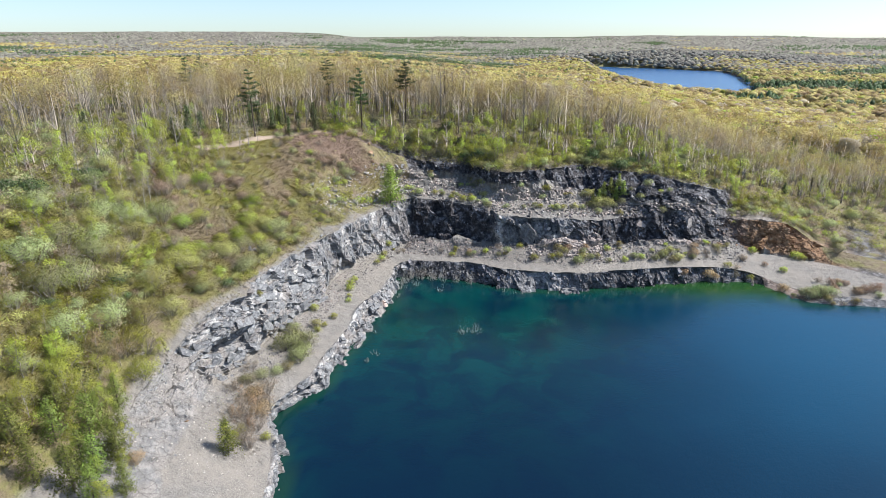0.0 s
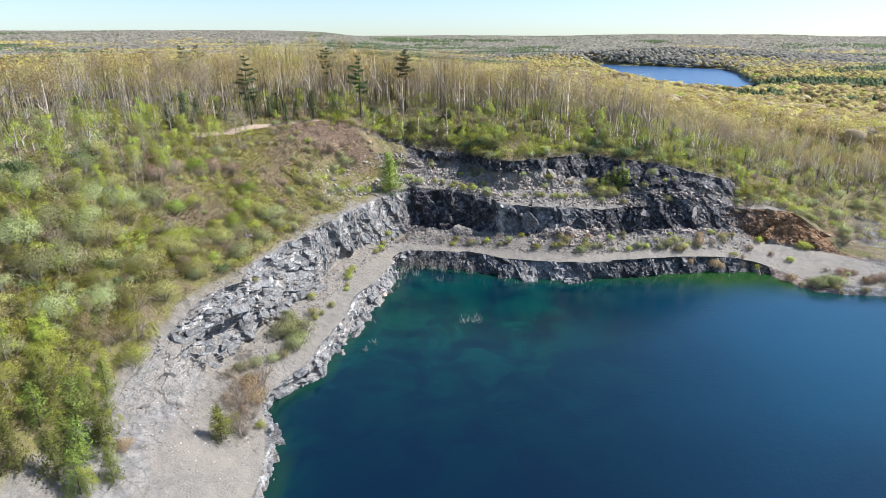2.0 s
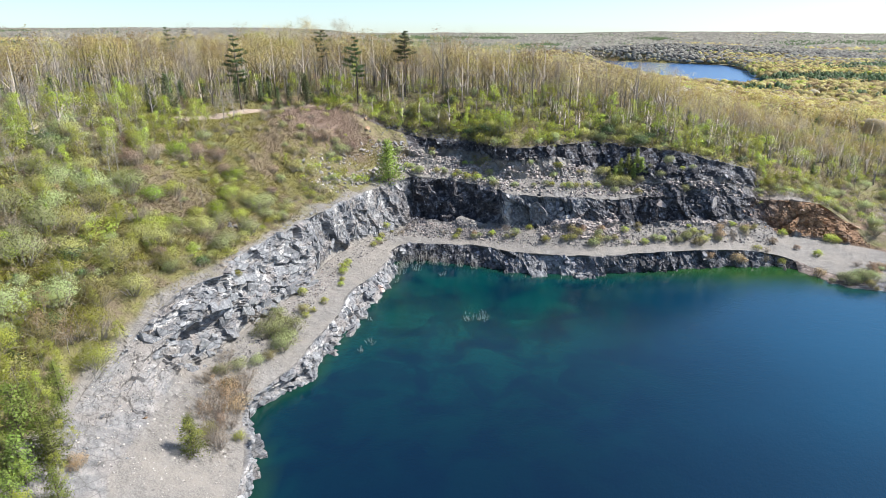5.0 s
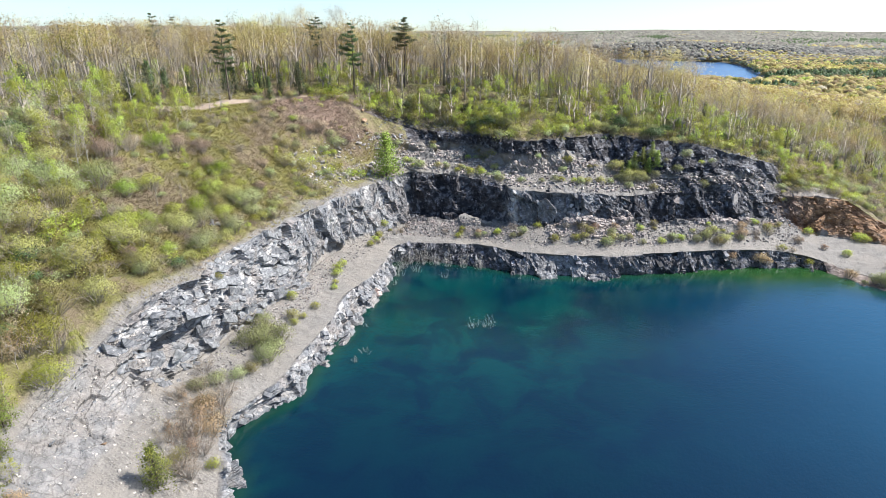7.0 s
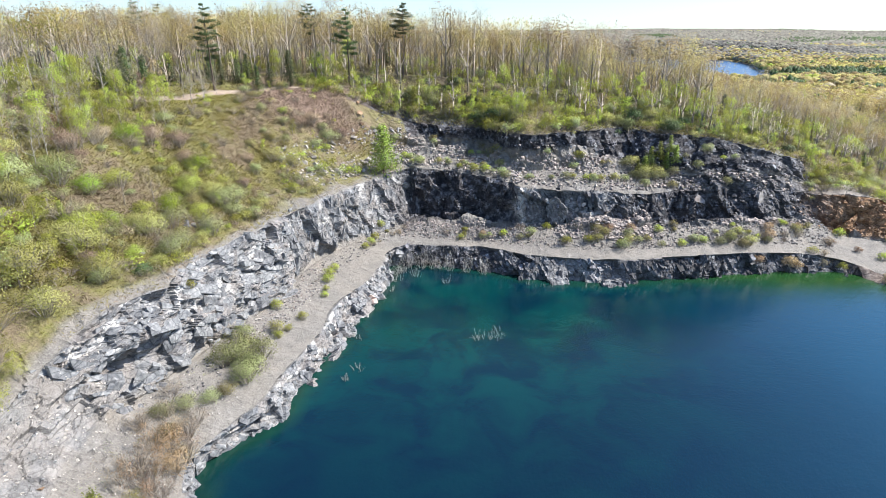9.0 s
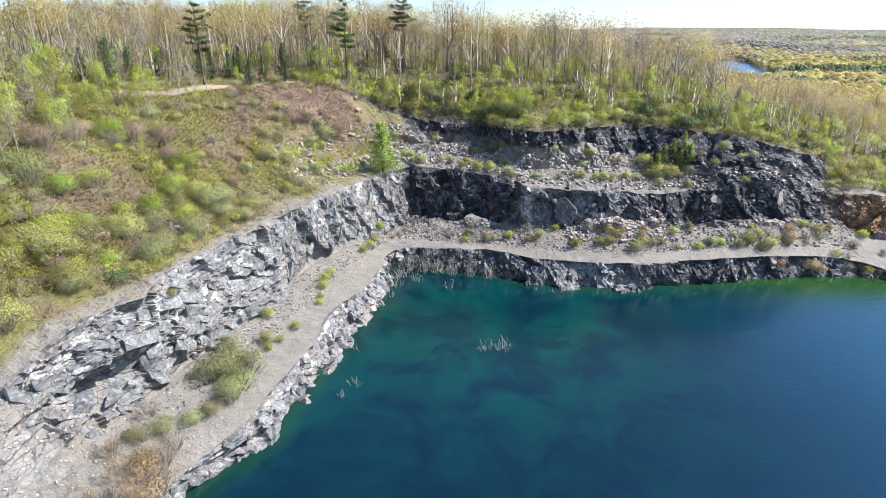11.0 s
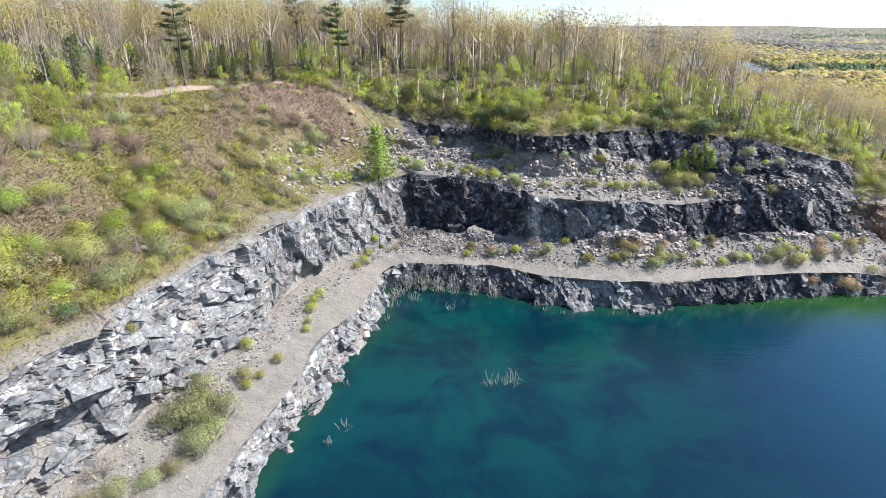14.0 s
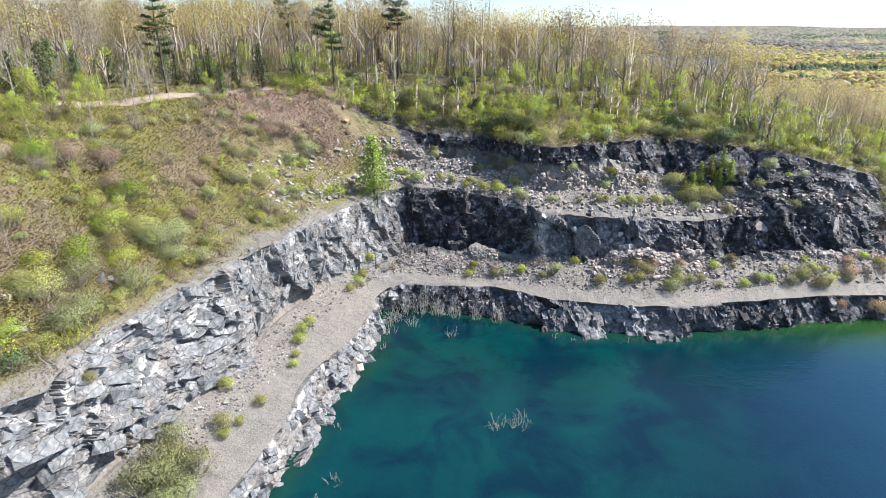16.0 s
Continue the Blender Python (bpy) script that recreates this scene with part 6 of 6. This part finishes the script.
def tufts(n, s0, s1, bands, f0, f1, mats, lo, hi):
    for _ in range(n):
        b = bands[int(rng.integers(0, len(bands)))]
        x, y, _z = spot(rng.uniform(s0, s1), b, rng.uniform(f0, f1))
        p = drop(x, y)
        patch = 0.5 + 0.5 * noise.noise(Vector((p.x / 7, p.y / 7, 0.3)))
        if patch > 0.56 and rng.random() < 0.7:
            mats_here = [2]
        elif patch < 0.42 and rng.random() < 0.6:
            mats_here = [3]
        else:
            mats_here = mats
        grass_items.append((tuft[int(rng.integers(0, 6))], p.x, p.y, p.z, rng.uniform(lo, hi), turn(), mats_here[int(rng.integers(0, len(mats_here)))]))


tufts(900, 0.5, 5.5, [5, 6], 0.0, 1.0, [0, 1, 2, 2, 0], 0.6, 1.5)
tufts(900, 5.5, 11.3, [5, 6], 0.0, 1.0, [0, 2, 3, 2, 1, 0], 0.45, 1.0)
tufts(500, 3.5, 11.0, [4], 0.5, 1.0, [0, 2, 1], 0.4, 0.9)
tufts(600, 11.0, 19.5, [6], 0.0, 1.0, [0, 1, 2, 3], 0.6, 1.4)
tufts(500, 19.0, 23.0, [5, 6], 0.0, 1.0, [1, 2, 0], 0.6, 1.3)
tufts(260, 12.0, 19.0, [2], 0.4, 1.0, [0, 3, 2], 0.3, 0.6)
tufts(260, 11.5, 18.0, [4], 0.2, 1.0, [0, 3, 2], 0.3, 0.6)
tufts(120, 1.5, 5.5, [2], 0.3, 0.9, [2, 1], 0.4, 0.8)
joined("undergrowth", grass_items, "tangled low scrub, dry grass and bramble", "undergrowth", [LEAF["olive"], LEAF["sage"], LEAF["straw"], LEAF["lime"]], round_crowns=True)


def blades(n, s0, s1, bands, mats, size, seed):
    """A mat of heath and dry grass: single upright blades all over some bands of the sheet."""
    g = np.random.default_rng(seed)
    c0, c1 = np.searchsorted(SCOL, (s0, s1))
    r0, r1 = ROW0[bands[0]], ROW0[bands[-1] + 1] - 1
    r, c = g.uniform(r0, r1 - 1.001, n), g.uniform(c0, c1 - 1.001, n)
    i, j = r.astype(int), c.astype(int)
    a, b = (r - i)[:, None], (c - j)[:, None]
    p = GP[i, j] * (1 - a) * (1 - b) + GP[i + 1, j] * a * (1 - b) + GP[i, j + 1] * (1 - a) * b + GP[i + 1, j + 1] * a * b
    lean = g.normal(size=(n, 3)) * np.array([0.6, 0.6, 0.15]) + np.array([0, 0, 0.55])
    side = np.cross(lean, g.normal(size=(n, 3)))
    side /= np.linalg.norm(side, axis=1)[:, None]
    h = size * g.uniform(0.5, 1.4, (n, 1))
    v = np.stack([p - side * h * 0.13, p + side * h * 0.13, p + lean * h + side * h * 0.06, p + lean * h * 1.05 - side * h * 0.06], 1).reshape(-1, 3)
    track = np.full(n, 1e9)
    way = np.array([(-66, 160), (-59.8, 170.8), (-55.4, 178.4), (-50, 183.9), (-40.6, 189.9), (-28, 197)], float)
    for q0, q1 in zip(way[:-1], way[1:]):
        ab = q1 - q0
        t = np.clip(((p[:, :2] - q0) @ ab) / (ab @ ab), 0, 1)[:, None]
        track = np.minimum(track, np.linalg.norm(p[:, :2] - q0 - t * ab, axis=1))
    scree = np.hypot((p[:, 0] + 33) / 9, (p[:, 1] - 169) / 9) < 1
    keep = (track > 1.7) & ~(scree & (g.random(n) < 0.75))
    p, lean, side, h, v = p[keep], lean[keep], side[keep], h[keep], v.reshape(n, 4, 3)[keep].reshape(-1, 3)
    n = len(p)
    k = np.arange(n * 4).reshape(n, 4)
    f = np.concatenate([k[:, [0, 1, 2]], k[:, [0, 2, 3]]])
    patch = fbm2(p[:, 0], p[:, 1], 9.0, 3, 83) + g.normal(size=n) * 0.028
    patch = patch + 0.16 * np.exp(-((p[:, 0] + 53) / 8) ** 2 - ((p[:, 1] - 124) / 10) ** 2) - 0.07 * np.exp(-((p[:, 0] + 46) / 8) ** 2 - ((p[:, 1] - 157) / 11) ** 2)
    m = np.where(patch > 0.595, mats[2], np.where(patch > 0.49, mats[0], np.where(patch > 0.43, mats[1], mats[3])))
    bare = np.exp(-((p[:, 0] + 38) / 14) ** 2 - ((p[:, 1] - 186) / 9) ** 2) > 0.3
    m = np.where(bare, 4, m)
    ng = np.cross(side, lean)
    flip = ng[:, 2] < 0
    f = np.where(np.concatenate([flip, flip])[:, None], f[:, [0, 2, 1]], f)
    ng = np.where(flip[:, None], -ng, ng)
    q = np.array([0.25, -0.05, 0.9]) + ng * 0.45
    q /= np.linalg.norm(q, axis=1)[:, None]
    return v, f, np.concatenate([m, m]), np.repeat(q, 4, 0)


def heath():
    sets = [blades(170000, 4.6, 11.3, (5, 6), (0, 1, 2, 3), 0.40, 401), blades(70000, 0.3, 4.6, (5, 6), (0, 1, 2, 0), 0.46, 402),
            blades(20000, 11.0, 19.4, (6, 6), (0, 1, 2, 3), 0.5, 403), blades(18000, 19.0, 23.2, (5, 6), (1, 0, 2, 1), 0.45, 404), blades(4000, 3.4, 11.0, (4, 4), (0, 1, 2, 2), 0.35, 405)]
    v, f = join([(a, b) for a, b, _, _ in sets])
    me = mesh_of("heath", v, f, None, False, np.concatenate([d for _, _, _, d in sets]))
    for mat in HEATH:
        me.materials.append(mat)
    me.polygons.foreach_set("material_index", np.concatenate([c for _, _, c, _ in sets]).astype(np.int32))
    return tagged(new("heath", me), "mat of dry grass, moss and heath on the slopes", "grass", kind="stuff")


heath()

# pale clean-broken plates in the dark far face
def plate(x, y, z, w, h, mat_key, lean, seed):
    g = np.random.default_rng(seed)
    bm = bmesh.new()
    a = sorted(g.uniform(0, 0.5) + i * 2 * math.pi / 7 for i in range(7))
    ring = [(math.cos(t) * w * 0.5 * g.uniform(0.85, 1.2), math.sin(t) * h * 0.5 * g.uniform(0.85, 1.2)) for t in a]
    front = [bm.verts.new((u, -0.35 + g.normal() * 0.04, v)) for u, v in ring]
    back = [bm.verts.new((u * 1.15, 1.2, v * 1.15)) for u, v in ring]
    bm.faces.new(front)
    bm.faces.new(back[::-1])
    for i in range(7):
        bm.faces.new((front[i], back[i], back[(i + 1) % 7], front[(i + 1) % 7]))
    bmesh.ops.recalc_face_normals(bm, faces=bm.faces)
    me = bpy.data.meshes.new("rock_plate")
    bm.to_mesh(me)
    bm.free()
    me.polygons.foreach_set("use_smooth", np.zeros(len(me.polygons), bool))
    me.materials.append(mat_key)
    ob = new("rock_plate", me)
    ob.matrix_basis = Matrix.Translation((x, y, z)) @ Euler(lean).to_matrix().to_4x4()
    return tagged(ob, "pale clean-broken rock plate in the dark quarry face", "rock", "pale plates in the face")


def on_face(s, f):
    """A place on the worked surface of the far wall."""
    r0, nr = BAND_ROWS[3]
    return GP[r0 + int(f * (nr - 1)), int(np.searchsorted(SCOL, s)) % NC]


p = on_face(16.97, 0.72)
plate(p[0], p[1] - 0.2, p[2], 3.4, 3.2, ROCK_BROWN, (-0.35, 0.0, 0.15), 1)
p = on_face(18.0, 0.72)
plate(p[0], p[1] - 0.2, p[2], 1.8, 4.2, ROCK_PALE, (-0.3, 0.25, 0.4), 2)
for i in range(11):
    p = on_face(13.98 + 0.06 * math.sin(i * 1.9), 0.95 - 0.08 * i)
    plate(p[0], p[1] - 0.05, p[2], rng.uniform(0.6, 1.5), rng.uniform(0.8, 2.0), ROCK_PALE, (-0.35, rng.uniform(-0.9, 0.9), rng.uniform(-0.6, 0.6)), 10 + i)
for i in range(9):
    p = on_face(14.85 + 0.12 * math.sin(i * 2.1), 0.7 - 0.065 * i)
    plate(p[0], p[1] - 0.05, p[2], rng.uniform(0.6, 1.5), rng.uniform(0.7, 1.8), ROCK_PALE, (-0.45, rng.uniform(-0.9, 0.9), rng.uniform(-0.6, 0.6)), 30 + i)

# grey drowned branches that stand out of the water
DEADWOOD = bark_material("bleached_wood", (0.22, 0.20, 0.17), (0.48, 0.45, 0.40))


def drowned(x, y, r, h, n, seed):
    """Thin bent branches with side twigs, rooted under water."""
    g = np.random.default_rng(seed)
    root = new("drowned_branches")
    root.location = (x, y, 0)
    tagged(root, "bleached bare branches standing out of the water", "branches", "drowned branches")
    for k in range(n):
        a, o = g.uniform(0, 6.28), r * g.uniform(0.1, 1.0)
        b = np.array([math.cos(a) * o * 0.6, math.sin(a) * o * 0.6, -0.5])
        e = np.array([math.cos(a) * o * 1.3, math.sin(a) * o * 1.3, h * g.uniform(0.35, 1.0)])
        m = (b + e) / 2 + g.normal(size=3) * 0.12 * h
        pieces = [tube([b, m, e, e + g.normal(size=3) * 0.14 * h], [0.04, 0.03, 0.018, 0.008], 4)]
        for _ in range(3):
            q = b + (e - b) * g.uniform(0.35, 0.95) + (m - (b + e) / 2) * 0.6
            pieces.append(tube([q, q + g.normal(size=3) * np.array([0.2, 0.2, 0.16]) * h + np.array([0, 0, 0.1 * h])], [0.018, 0.006], 3))
        v, f = join(pieces)
        part("branch", mesh_of("branch", v, f), DEADWOOD, root)


for i, (x, y, r, h, n) in enumerate(((5, 121, 1.2, 2.0, 9), (7.6, 121.2, 1.3, 2.2, 10), (-16, 108.6, 1.0, 1.3, 6), (-14.5, 111.2, 1.2, 1.2, 6), (-0.6, 145, 0.8, 1.8, 6), (21.2, 143.2, 0.8, 1.4, 5), (16, 144, 0.6, 1.0, 4), (19, 143.5, 0.5, 1.1, 3), (28, 142.8, 0.4, 1.0, 3),
                                     (-10.5, 150.5, 1.6, 3.6, 14), (-9, 153.2, 1.5, 5.0, 16), (-6, 153, 1.6, 5.2, 16), (-3, 152.6, 1.6, 5.0, 14), (0, 151.8, 1.4, 4.4, 12), (3.6, 151, 1.3, 4.6, 12), (7.4, 149.8, 1.2, 4.4, 10), (-7.5, 148.5, 1.6, 2.0, 10), (-11.5, 148.3, 1.2, 2.6, 10), (-11, 146, 1.3, 1.6, 8), (-12, 141, 1.0, 1.2, 6), (-15.5, 121, 0.8, 1.0, 5))):
    drowned(x, y, r, h, n, 300 + i)
